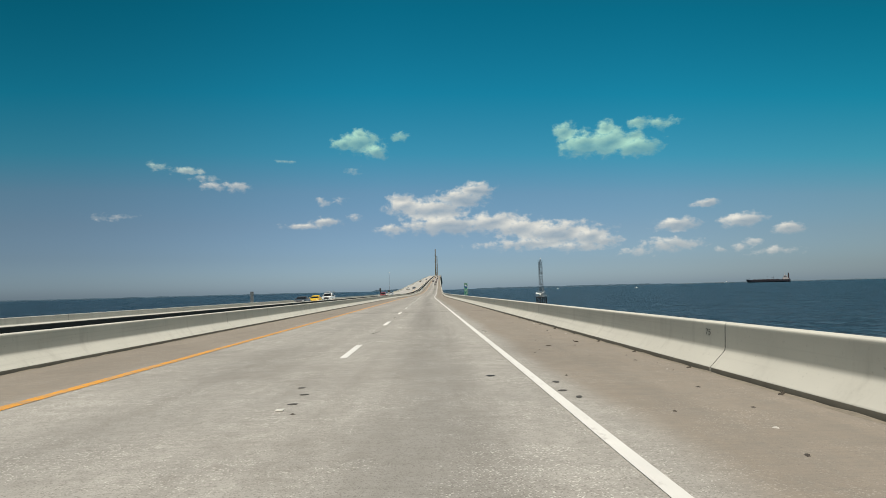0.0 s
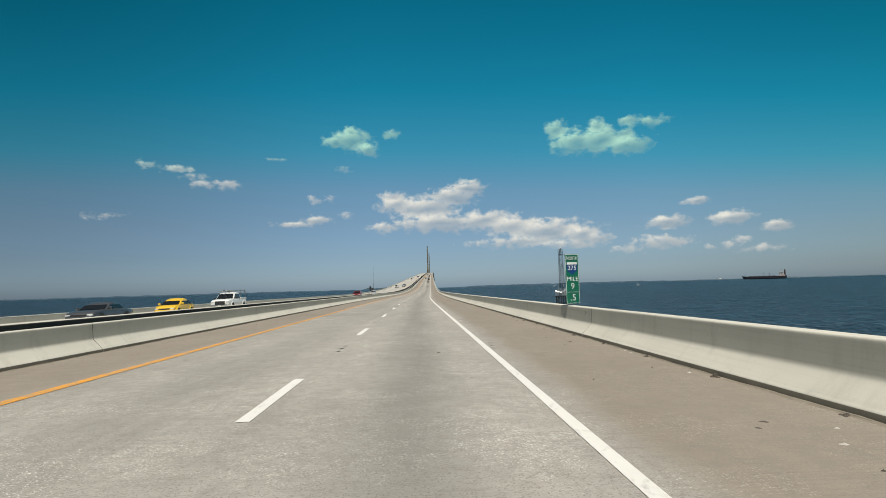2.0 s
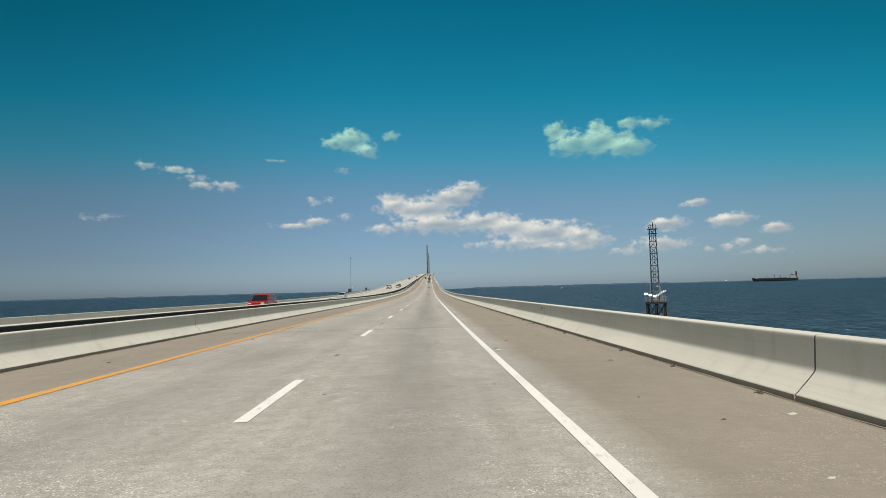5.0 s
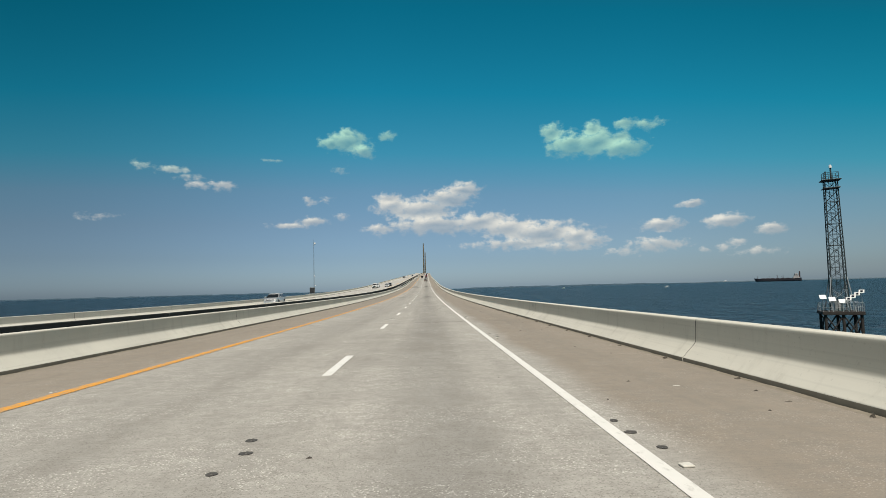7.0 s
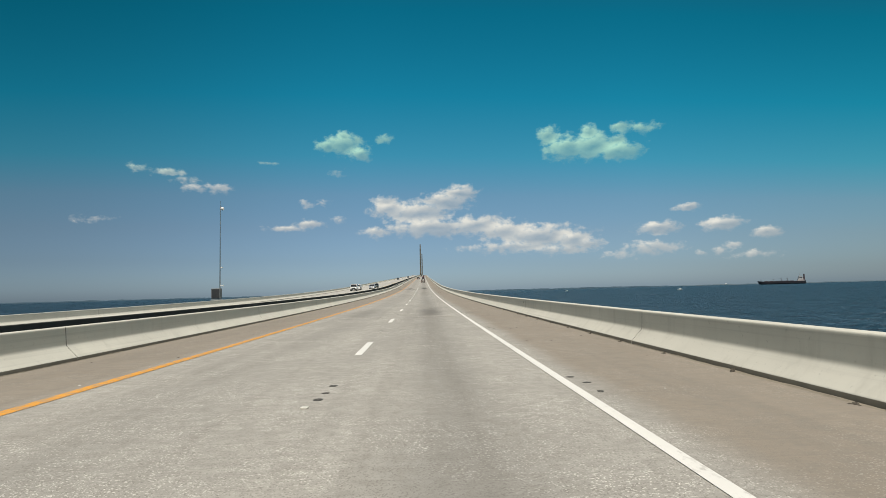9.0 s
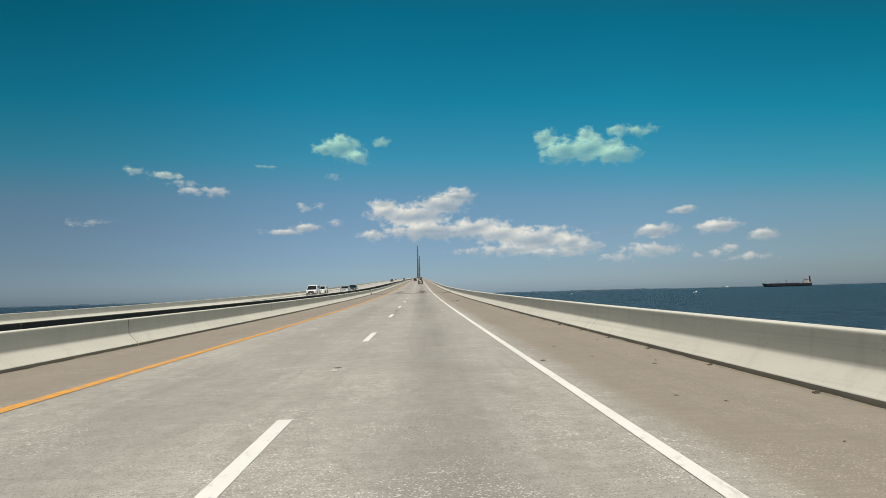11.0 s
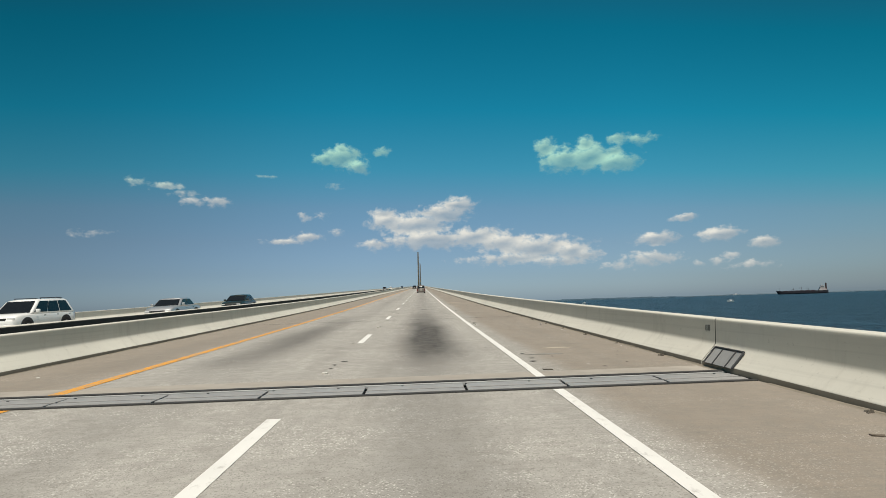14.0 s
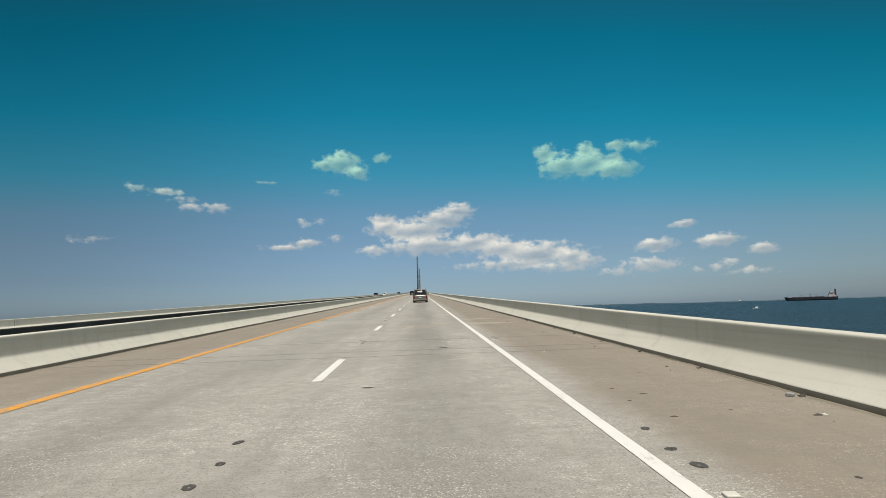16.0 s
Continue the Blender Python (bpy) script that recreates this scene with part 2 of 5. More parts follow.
def pavement_material():
    """Worn concrete: pale wheel paths, an oily middle in each lane, tan shoulders, fine aggregate."""
    k = Nodes("worn concrete pavement")
    x, y, z = k.xyz()
    # distance across the road, following its bends
    u = k.math("MAXIMUM", k.math("SUBTRACT", 176.0, y), 0.0)
    bend = k.math("ADD", k.math("MULTIPLY", k.math("POWER", k.math("MINIMUM", u, 70.0), 2.0), 0.0214 / 140.0), k.math("MULTIPLY", k.math("MAXIMUM", k.math("SUBTRACT", u, 70.0), 0.0), 0.0214))
    far = k.math("POWER", k.math("DIVIDE", k.math("MAXIMUM", k.math("SUBTRACT", y, 480.0), 0.0), 1200.0), 2.0)
    x = k.math("SUBTRACT", x, k.math("MULTIPLY_ADD", far, 5.6, bend))
    base = k.mix(k.noise(0.7, 6.0, 0.6, (1, 0.25, 1)), (0.278, 0.268, 0.246), (0.446, 0.428, 0.388))
    # tan dust on the shoulders
    wander = k.math("MULTIPLY_ADD", k.noise(0.25, 3.0), 0.7, -0.35)
    xs = k.math("ADD", x, wander)
    tan_r = k.range(xs, 3.75, 4.5)
    tan_l = k.range(xs, -3.6, -4.5)
    dust = k.mix(k.noise(0.9, 5.0, 0.6, (1, 0.4, 1)), (0.206, 0.173, 0.137), (0.280, 0.239, 0.192))
    c = k.mix(k.math("MULTIPLY", k.math("MAXIMUM", tan_r, tan_l), 0.85), base, dust)
    # pale smeared repairs with frayed edges
    fray = k.math("MULTIPLY_ADD", k.noise(2.2, 6.0, 0.7, (1, 1.6, 1)), 1.6, -0.8)
    pale = None
    for mx, my, rx, ry in ((4.75, 451.5, 0.95, 0.9), (5.2, 447.7, 1.05, 0.5), (4.6, 478.9, 1.6, 0.75), (1.7, 478.6, 2.0, 0.7), (4.6, 482.6, 1.3, 0.6), (4.4, 445.0, 0.8, 0.4)):
        u = k.math("POWER", k.math("ABSOLUTE", k.math("DIVIDE", k.math("SUBTRACT", x, mx), rx)), 2.0)
        v = k.math("POWER", k.math("ABSOLUTE", k.math("DIVIDE", k.math("SUBTRACT", y, my), ry)), 2.0)
        near = k.math("SUBTRACT", 1.0, k.math("ADD", u, v))
        pale = near if pale is None else k.math("MAXIMUM", pale, near)
    c = k.mix(k.range(k.math("ADD", pale, fray), 0.0, 0.9, 0.0, 0.7), c, (0.43, 0.375, 0.295))
    # oil down the middle of the lanes, heavier past the big joint
    def band(mid, half):
        return k.range(k.math("ABSOLUTE", k.math("SUBTRACT", xs, mid)), half, half * 0.05)
    oil = k.math("MAXIMUM", k.math("MULTIPLY", band(1.9, 1.15), 0.34), k.math("MULTIPLY", band(-1.8, 1.2), 0.16))
    def drip(a, b, c2, d):
        return k.math("MULTIPLY", k.range(y, a, b), k.range(y, d, c2))
    heavy = k.math("MAXIMUM", drip(409.2, 413.0, 417.0, 438.0), k.math("MULTIPLY", drip(286.0, 288.0, 292.0, 302.0), 0.5))
    oil = k.math("ADD", oil, k.math("MULTIPLY", heavy, k.math("MAXIMUM", k.math("MULTIPLY", band(1.95, 1.30), 0.72), k.math("MULTIPLY", band(-2.4, 1.25), 0.64))))
    oil = k.math("MULTIPLY", oil, k.range(k.noise(0.35, 4.0, 0.6, (1, 0.2, 1)), 0.15, 0.75, 0.55, 1.1), clamp=True)
    c = k.mix(oil, c, (0.060, 0.058, 0.056))
    tracks = k.noise(1.6, 4.0, 0.6, (1, 0.012, 1))
    c = k.mix(k.range(tracks, 0.46, 0.68, 0.0, 0.22), c, (0.175, 0.162, 0.142))
    # aggregate and pitting
    stones = k.cells(80.0)
    tone = k.n.new("ShaderNodeSeparateColor")
    k.l.new(stones.outputs["Color"], tone.inputs[0])
    lane = k.math("SUBTRACT", 1.0, k.math("MULTIPLY", k.math("MAXIMUM", tan_r, tan_l), 0.68))
    c = k.mix(k.math("MULTIPLY", k.math("MULTIPLY", k.range(tone.outputs[0], 0.84, 0.93, 0.0, 0.70), k.range(k.noise(0.8, 5.0, 0.65), 0.42, 0.62, 0.08, 1.0)), k.math("MULTIPLY", lane, k.math("SUBTRACT", 1.0, oil))), c, (0.78, 0.76, 0.70))
    c = k.mix(k.math("MULTIPLY", k.range(tone.outputs[1], 0.74, 0.95, 0.0, 0.50), lane), c, (0.13, 0.12, 0.105))
    c = k.mix(k.range(k.noise(5.0, 5.0, 0.7), 0.38, 0.66, 0.0, 0.34), c, (0.20, 0.188, 0.166))
    pits = k.range(k.noise(30.0, 3.0, 0.7), 0.60, 0.72)
    c = k.mix(k.math("MULTIPLY", pits, 0.40), c, (0.11, 0.10, 0.09))
    # transverse grooves left by the finishing broom, and stains
    groove = k.noise(7.0, 3.0, 0.6, (0.06, 4.0, 1))
    c = k.mix(k.range(groove, 0.42, 0.72, 0.0, 0.18), c, (0.16, 0.15, 0.135))
    stain = k.range(k.noise(0.11, 5.0, 0.65), 0.52, 0.76, 0.0, 0.32)
    c = k.mix(stain, c, (0.17, 0.155, 0.135))
    k.bump(k.math("ADD", k.math("MULTIPLY", groove, 0.6), stones.outputs["Distance"]), 0.35, 0.006)
    return k.done(c, k.range(k.noise(3.0), 0.3, 0.7, 0.78, 0.95), 0.0, 0.12)


def barrier_material():
    """Pale cast concrete with drips, patches and form marks."""
    k = Nodes("weathered barrier concrete")
    c = k.mix(k.noise(1.1, 6.0, 0.6, (1, 0.35, 1)), (0.470, 0.455, 0.398), (0.620, 0.602, 0.530))
    c = k.mix(k.range(k.noise(1.6, 5.0, 0.65, (1, 1.6, 0.25)), 0.50, 0.80, 0, 0.34), c, (0.25, 0.235, 0.20))
    c = k.mix(k.range(k.noise(14.0, 4.0, 0.7), 0.60, 0.75, 0, 0.4), c, (0.22, 0.21, 0.185))
    c = k.mix(k.range(k.noise(0.33, 3.0), 0.52, 0.7, 0, 0.28), c, (0.66, 0.635, 0.55))
    # faint level bands left by the boards of the form
    c = k.mix(k.range(k.noise(1.0, 4.0, 0.6, (1, 0.12, 14)), 0.50, 0.72, 0.0, 0.22), c, (0.30, 0.29, 0.26))
    k.bump(k.noise(22.0, 5.0, 0.65), 0.14, 0.006)
    return k.done(c, 0.9, 0.0, 0.25)


def paint_material(name, colour, under, worn=0.54):
    """Road paint, scuffed through to the concrete and streaked by tyres."""
    k = Nodes(name)
    wear = k.range(k.noise(9.0, 6.0, 0.7, (1, 0.5, 1)), worn, worn + 0.2, 0, 0.85)
    c = k.mix(k.noise(2.5, 4.0), tuple(v * 0.88 for v in colour), colour)
    c = k.mix(wear, c, under)
    c = k.mix(k.range(k.noise(0.5, 4.0, 0.6), 0.5, 0.75, 0, 0.3), c, tuple(v * 0.6 for v in colour))
    return k.done(c, 0.7, 0.0, 0.4)


def sea_material():
    """Deep blue-green bay water, wind-ruffled."""
    k = Nodes("bay water")
    swell = k.noise(0.045, 6.0, 0.62, (1, 0.55, 1))
    chop = k.noise(0.33, 5.0, 0.65, (1, 0.6, 1))
    # the waves' light and shade is put into the colour as pale and dark ripples
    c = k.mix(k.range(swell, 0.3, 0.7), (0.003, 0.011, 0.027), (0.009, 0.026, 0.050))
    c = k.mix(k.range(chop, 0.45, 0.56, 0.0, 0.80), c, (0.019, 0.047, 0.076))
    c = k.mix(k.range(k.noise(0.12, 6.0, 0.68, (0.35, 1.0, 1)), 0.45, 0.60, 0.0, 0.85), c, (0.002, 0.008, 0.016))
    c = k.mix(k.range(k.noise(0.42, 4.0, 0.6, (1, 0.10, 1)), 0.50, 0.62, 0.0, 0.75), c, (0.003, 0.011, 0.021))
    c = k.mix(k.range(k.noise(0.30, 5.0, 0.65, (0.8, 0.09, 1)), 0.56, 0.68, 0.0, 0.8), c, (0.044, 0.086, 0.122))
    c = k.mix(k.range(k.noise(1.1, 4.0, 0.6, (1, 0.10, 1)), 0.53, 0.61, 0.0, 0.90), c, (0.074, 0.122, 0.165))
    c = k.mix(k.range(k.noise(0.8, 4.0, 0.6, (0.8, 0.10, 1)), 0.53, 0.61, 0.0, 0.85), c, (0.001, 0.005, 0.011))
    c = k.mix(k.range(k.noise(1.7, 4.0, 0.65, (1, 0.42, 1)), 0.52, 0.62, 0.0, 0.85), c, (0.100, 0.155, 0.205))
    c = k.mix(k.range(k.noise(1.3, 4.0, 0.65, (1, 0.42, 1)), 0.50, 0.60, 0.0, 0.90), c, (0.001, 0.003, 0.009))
    caps = k.math("MULTIPLY", k.range(k.noise(0.22, 7.0, 0.62, (1, 0.45, 1)), 0.67, 0.73), k.range(k.noise(0.02, 3.0), 0.38, 0.60))
    c = k.mix(k.math("MULTIPLY", caps, 0.8), c, (0.62, 0.66, 0.68))
    h = k.math("ADD", k.math("MULTIPLY", swell, 2.4), k.math("MULTIPLY", chop, 0.8))
    k.bump(h, 1.0, 4.0)
    return k.done(c, k.range(caps, 0, 1, 0.36, 0.8), 0.0, 0.20)


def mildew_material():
    """Blotchy blackish concrete for the outer sides of the barriers."""
    k = Nodes("dark outer-face concrete")
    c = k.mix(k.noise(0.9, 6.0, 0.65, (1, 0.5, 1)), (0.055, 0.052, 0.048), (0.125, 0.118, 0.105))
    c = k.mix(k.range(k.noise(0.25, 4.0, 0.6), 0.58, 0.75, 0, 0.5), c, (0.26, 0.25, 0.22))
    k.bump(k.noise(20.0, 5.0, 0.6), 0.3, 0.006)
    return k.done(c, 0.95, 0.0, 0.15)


PAVE = pavement_material()
CONC = barrier_material()
PAINT_W = paint_material("white road paint", (0.71, 0.70, 0.66), (0.40, 0.385, 0.355), 0.54)
PAINT_Y = paint_material("orange-yellow road paint", (0.70, 0.315, 0.036), (0.34, 0.265, 0.18), 0.43)
SEA = sea_material()
OUTER_FACE = mildew_material()
SOFFIT = plain("grey deck concrete", (0.33, 0.32, 0.30), 0.9, 0, 1.2, 0.25)
TOE = plain("splash-dirty concrete toe", (0.185, 0.168, 0.133), 0.95, 0, 3.0, 0.4)
TAR = plain("black joint sealant", (0.035, 0.034, 0.033), 0.75, 0, 6.0, 0.3)
GRIME = plain("gutter grit", (0.235, 0.205, 0.16), 0.95, 0, 9.0, 0.4)
STEEL = plain("dull galvanised steel", (0.36, 0.37, 0.38), 0.45, 0.85, 10.0, 0.25)
DARK_STEEL = plain("dark weathered steel", (0.055, 0.058, 0.062), 0.6, 0.4, 5.0, 0.3)


# ---- the lie of the bridge ----
RISE0, RISE1, SAG0, SAG1, DECK0 = -0.0042, 0.0334, 212.2, 458.0, 7.538
PYLON_Y, SPAN = 1679.7, 366.0
CREST = 641.9


def road_z(y):
    """Height of the roadway: level, then a sag, a long ramp and the summit between the pylons."""
    u = min(max(y - SAG0, 0.0), SAG1 - SAG0)
    z = DECK0 + RISE0 * y + (RISE1 - RISE0) * (u * u / (2 * (SAG1 - SAG0)) + max(y - SAG1, 0.0))
    v = max(y - (PYLON_Y + SPAN / 2 - CREST / 2), 0.0)
    return z - RISE1 * v * v / CREST


def road_x(y):
    """The causeway comes in on a slant and bends to the right; the far ramp bends on very slightly."""
    u = max(176.0 - y, 0.0)
    near = 0.0214 * (min(u, 70.0) ** 2 / 140.0 + max(u - 70.0, 0.0))
    return near + 5.6 * (max(min(y, 2400.0) - 480.0, 0.0) / 1200.0) ** 2


def turn_deg_at(y):
    """Heading of the bridge, in degrees of turn about the vertical."""
    return -math.degrees(math.atan2(road_x(y + 1) - road_x(y - 1), 2.0))


def slope_deg(y):
    return math.degrees(math.atan2(road_z(y + 1) - road_z(y - 1), 2.0))


def steps(y0, y1, near=7.65, far=30.0):
    n = max(1, math.ceil((y1 - y0) / (near if y0 < 900 else far)))
    return [y0 + (y1 - y0) * i / n for i in range(n + 1)]


def obj(name, bm, mat, parent=None, label="", smooth=False):
    me = bpy.data.meshes.new(name)
    bmesh.ops.recalc_face_normals(bm, faces=bm.faces[:])
    if smooth:
        for f in bm.faces:
            f.smooth = True
    bm.to_mesh(me)
    bm.free()
    for m in (mat if isinstance(mat, (list, tuple)) else (mat,)):
        me.materials.append(m)
    ob = new(name, me)
    if parent:
        ob.parent = parent
    if label:
        ob["label"] = label
    return ob


def part(name, bm, mat, parent, label="", smooth=False):
    return obj(name, bm, mat, parent, label, smooth)


def swept(outline, y0, y1, cross=None, into=None):
    """A closed outline (x, z over the road) carried along the bridge from y0 to y1."""
    bm = into or bmesh.new()
    rings = []
    for y in steps(y0, y1):
        dx, dz = road_x(y), road_z(y)
        rings.append([bm.verts.new((x + dx, y, z + dz + (cross(x) if cross else 0.0))) for x, z in outline])
    n = len(outline)
    for a, b in zip(rings, rings[1:]):
        for i in range(n):
            bm.faces.new((a[i], a[(i + 1) % n], b[(i + 1) % n], b[i]))
    bm.faces.new(rings[0])
    bm.faces.new(rings[-1][::-1])
    return bm


def box(bm, x0, x1, y0, y1, z0, z1, bevel=0.0, m=None):
    geo = bmesh.ops.create_cube(bm, size=1.0)
    vs = geo["verts"]
    bmesh.ops.scale(bm, vec=(x1 - x0, y1 - y0, z1 - z0), verts=vs)
    bmesh.ops.translate(bm, vec=((x0 + x1) / 2, (y0 + y1) / 2, (z0 + z1) / 2), verts=vs)
    if bevel:
        es = list({e for v in vs for e in v.link_edges})
        r = bmesh.ops.bevel(bm, geom=es, offset=bevel, segments=2, affect="EDGES", profile=0.5)
        vs = list({v for f in r["faces"] for v in f.verts} | {v for v in vs if v.is_valid})
    if m is not None:
        bmesh.ops.transform(bm, matrix=m, verts=vs)
    return bm


def rod(bm, a, b, r0, r1=None, seg=8):
    """A round bar from a to b."""
    a, b = Vector(a), Vector(b)
    d = b - a
    geo = bmesh.ops.create_cone(bm, cap_ends=True, segments=seg, radius1=r0, radius2=r0 if r1 is None else r1, depth=d.length)
    bmesh.ops.transform(bm, matrix=Matrix.Translation((a + b) / 2) @ d.to_track_quat("Z", "Y").to_matrix().to_4x4(), verts=geo["verts"])
    return bm


START, END = -60.0, 2500.0
OURS_L, OURS_R = -7.04, 7.01      # tops of our barriers
THEIR_R, THEIR_L = -10.15, -23.9  # tops of the barriers of the other roadway
JOINT0, BAY, PANEL = 40.2, 61.2, 15.3
BIG = 407.5                       # the wide expansion joint


def their_fall(x):
    """The other roadway falls away to its outer side."""
    return min(0.0, (x - THEIR_R)) * 0.02


# water to the horizon, and low wooded shores
def disc(radius, z):
    bm = bmesh.new()
    ring = [bm.verts.new((radius * math.cos(t), 400 + radius * math.sin(t), z)) for t in (2 * math.pi * i / 96 for i in range(96))]
    bm.faces.new(ring)
    return bm


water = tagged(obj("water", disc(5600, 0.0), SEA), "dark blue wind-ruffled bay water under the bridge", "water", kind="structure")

# roadways
deck_shape = [(-7.42, 0.0), (7.39, 0.0), (7.39, -0.28), (6.9, -0.45), (3.2, -1.5), (-3.2, -1.5), (-6.93, -0.45), (-7.42, -0.28)]
road = tagged(new("road"), "worn pale concrete roadway with two lanes and tan shoulders", "road", kind="structure")
cuts = [START] + [JOINT0 + BAY * i for i in range(6)] + [BIG + 0.5] + [BIG + 61.2 * i for i in range(1, 8)] + [END]
cuts[6] = JOINT0 + BAY * 5
GAP = 0.02
for a, b in zip(cuts, cuts[1:]):
    g0 = 0.5 if abs(a - BIG - 0.5) < 0.1 else GAP
    g1 = 0.5 if abs(b - BIG - 0.5) < 0.1 else GAP
    part("slab", swept(deck_shape, a + g0, b - g1), PAVE, road)
other_shape = [(x - 17.02, z) for x, z in deck_shape]
other_road = tagged(new("road"), "worn pale concrete roadway of the oncoming lanes", "road", kind="structure")
PAVE2 = plain("pale worn concrete", (0.41, 0.395, 0.36), 0.85, 0, 0.8, 0.22)
for a, b in zip(cuts, cuts[1:]):
    part("slab", swept(other_shape, a + GAP, b - GAP, their_fall), PAVE2, other_road)

# barriers: a rounded top, a steep face, a sloping foot and a dark gritty kerb line
def barrier_outline(top, side):
    """side +1: the road lies to its left."""
    face = [(0.185, 0.0), (0.185, 0.765), (0.182, 0.797), (0.168, 0.817), (0.145, 0.826), (-0.075, 0.828), (-0.094, 0.824), (-0.106, 0.812), (-0.110, 0.794), (-0.1115, 0.765), (-0.131, 0.425), (-0.136, 0.390),
            (-0.149, 0.362), (-0.169, 0.338), (-0.193, 0.311), (-0.384, 0.108), (-0.396, 0.099), (-0.401, 0.088), (-0.405, 0.0)]
    return [(top + side * x, z * 0.968 + 0.002) for x, z in face]


def panel(top, side, y0, y1, cross, run):
    bm = swept(barrier_outline(top, side), y0, y1, cross)
    bmesh.ops.recalc_face_normals(bm, faces=bm.faces[:])
    bm.normal_update()
    for f in bm.faces:
        f.smooth = len(f.verts) == 4
        mid = f.calc_center_median()
        # the outer face takes the darker concrete
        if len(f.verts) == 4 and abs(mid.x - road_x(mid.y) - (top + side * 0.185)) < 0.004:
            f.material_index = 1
        elif len(f.verts) == 4 and mid.z - road_z(mid.y) - (cross(top) if cross else 0.0) < 0.06 and abs(mid.x - road_x(mid.y) - (top - side * 0.403)) < 0.006:
            f.material_index = 2
    for e in bm.edges:
        if e.is_manifold and e.calc_face_angle(0) > 0.75:
            e.smooth = False
    ob = part("barrier_panel", bm, (CONC, OUTER_FACE, TOE), run)
    return ob


def barrier_run(label, top, side, cross=None, stop=900.0):
    run = tagged(new("barrier"), label, "barrier", "concrete barriers", "structure")
    y = JOINT0 - PANEL * 7
    while y < stop:
        past = y + PANEL
        if y < BIG and past > BIG - PANEL * 0.5:
            past = BIG + 1.6
        elif y > BIG:
            past = y + 40.74
        panel(top, side, y + 0.014, past - 0.014, cross, run)
        mid = top - side * 0.1
        part("joint_filler", swept([(mid + (x - mid) * 0.965, z * 0.985) for x, z in barrier_outline(top, side)], past - 0.016, past + 0.016, cross), TAR, run, "dark joint filler")
        y = past
    panel(top, side, y + 0.006, END, cross, run)
    return run


barrier_run("pale weathered concrete barrier along the tan shoulder", OURS_R, 1)
barrier_run("pale weathered concrete median barrier beside the orange line", OURS_L, -1)
barrier_run("pale concrete barrier of the oncoming roadway, dark outside", THEIR_R, 1, their_fall)
barrier_run("pale concrete outer barrier of the oncoming roadway", THEIR_L, -1, their_fall)


# ---- markings, joints and wear on the roadway ----
def strip(x0, x1, y0, y1, lift=0.006, cross=None):
    """A thin flat band of paint or tar on the roadway."""
    return swept([(x0, lift - 0.002), (x1, lift - 0.002), (x1, lift), (x0, lift)], y0, y1, cross)


def line_run(x0, x1, mat, label, cross=None):
    for a, b in ((START, BIG - 0.04), (BIG + 1.04, END)):
        tagged(obj("edge_line", strip(x0, x1, a, b, 0.007, cross), mat), label, "road marking", "edge lines", "structure")


line_run(3.592, 3.742, PAINT_W, "scuffed solid white edge line on concrete")
line_run(-4.095, -3.865, PAINT_Y, "worn solid orange-yellow edge line on concrete")
line_run(-13.28, -13.13, PAINT_Y, "worn orange-yellow edge line of the oncoming lanes", their_fall)
line_run(-20.70, -20.54, PAINT_W, "worn white edge line of the oncoming lanes", their_fall)

PHASE, PERIOD, DASH = 16.14, 12.192, 3.05
lane_marking = tagged(new("lane_marking"), "broken white lane line on worn concrete", "road marking", kind="structure")
for n in range(-4, 90):
    y = PHASE + n * PERIOD
    if y - DASH < BIG + 1.05 and y > BIG - 0.05:
        continue
    part("dash", strip(-0.085, 0.085, y - DASH, y, 0.007), PAINT_W, lane_marking)
rest = bmesh.new()
for n in range(90, 200):
    y = PHASE + n * PERIOD
    swept([(-0.085, 0.005), (0.085, 0.005), (0.085, 0.007), (-0.085, 0.007)], y - DASH, y, into=rest)
part("dashes_far", rest, PAINT_W, lane_marking)
other_marking = bmesh.new()
for n in range(-4, 180):
    y = PHASE + 3 + n * PERIOD
    swept([(-17.0, 0.005), (-16.83, 0.005), (-16.83, 0.007), (-17.0, 0.007)], y - DASH, y, their_fall, other_marking)
tagged(obj("lane_marking", other_marking, PAINT_W), "broken white lane line of the oncoming roadway", "road marking", kind="structure")

# sealed joints every bay, with thin cuts between them
SEAM = plain("dark seam in concrete", (0.235, 0.217, 0.19), 0.9, 0, 5.0, 0.35)
joints = tagged(new("joint"), "dark sealed expansion joints across the roadway", "joint", kind="structure")
for i in range(-1, 6):
    y = JOINT0 + BAY * i
    if i == 1:
        continue
    if i <= 0:
        part("joint_seal", strip(-6.6, 6.58, y - 0.032, y + 0.032, 0.005), TAR, joints)
    else:
        part("joint_seal", strip(-3.8, 3.5, y - 0.015, y + 0.015, 0.005), SEAM, joints)
for y, half in ((426.5, 0.022), (437.3, 0.015), (442.75, 0.02), (447.46, 0.016), (467.6, 0.012), (471.5, 0.012), (486.0, 0.010)):
    part("joint_seal", strip(-6.6, 3.5 if y == 447.46 else 6.58, y - half * 0.7, y + half * 0.7, 0.005), TAR if y == 426.5 else SEAM, joints)

# pale repairs past the big joint, and on the shoulder
PATCH = plain("pale repair mortar", (0.36, 0.315, 0.25), 0.9, 0, 2.2, 0.25)
PATCH_L = plain("light nosing mortar", (0.335, 0.305, 0.262), 0.9, 0, 3.0, 0.3)
PATCH_G = plain("grey repair mortar", (0.21, 0.20, 0.18), 0.9, 0, 2.2, 0.25)


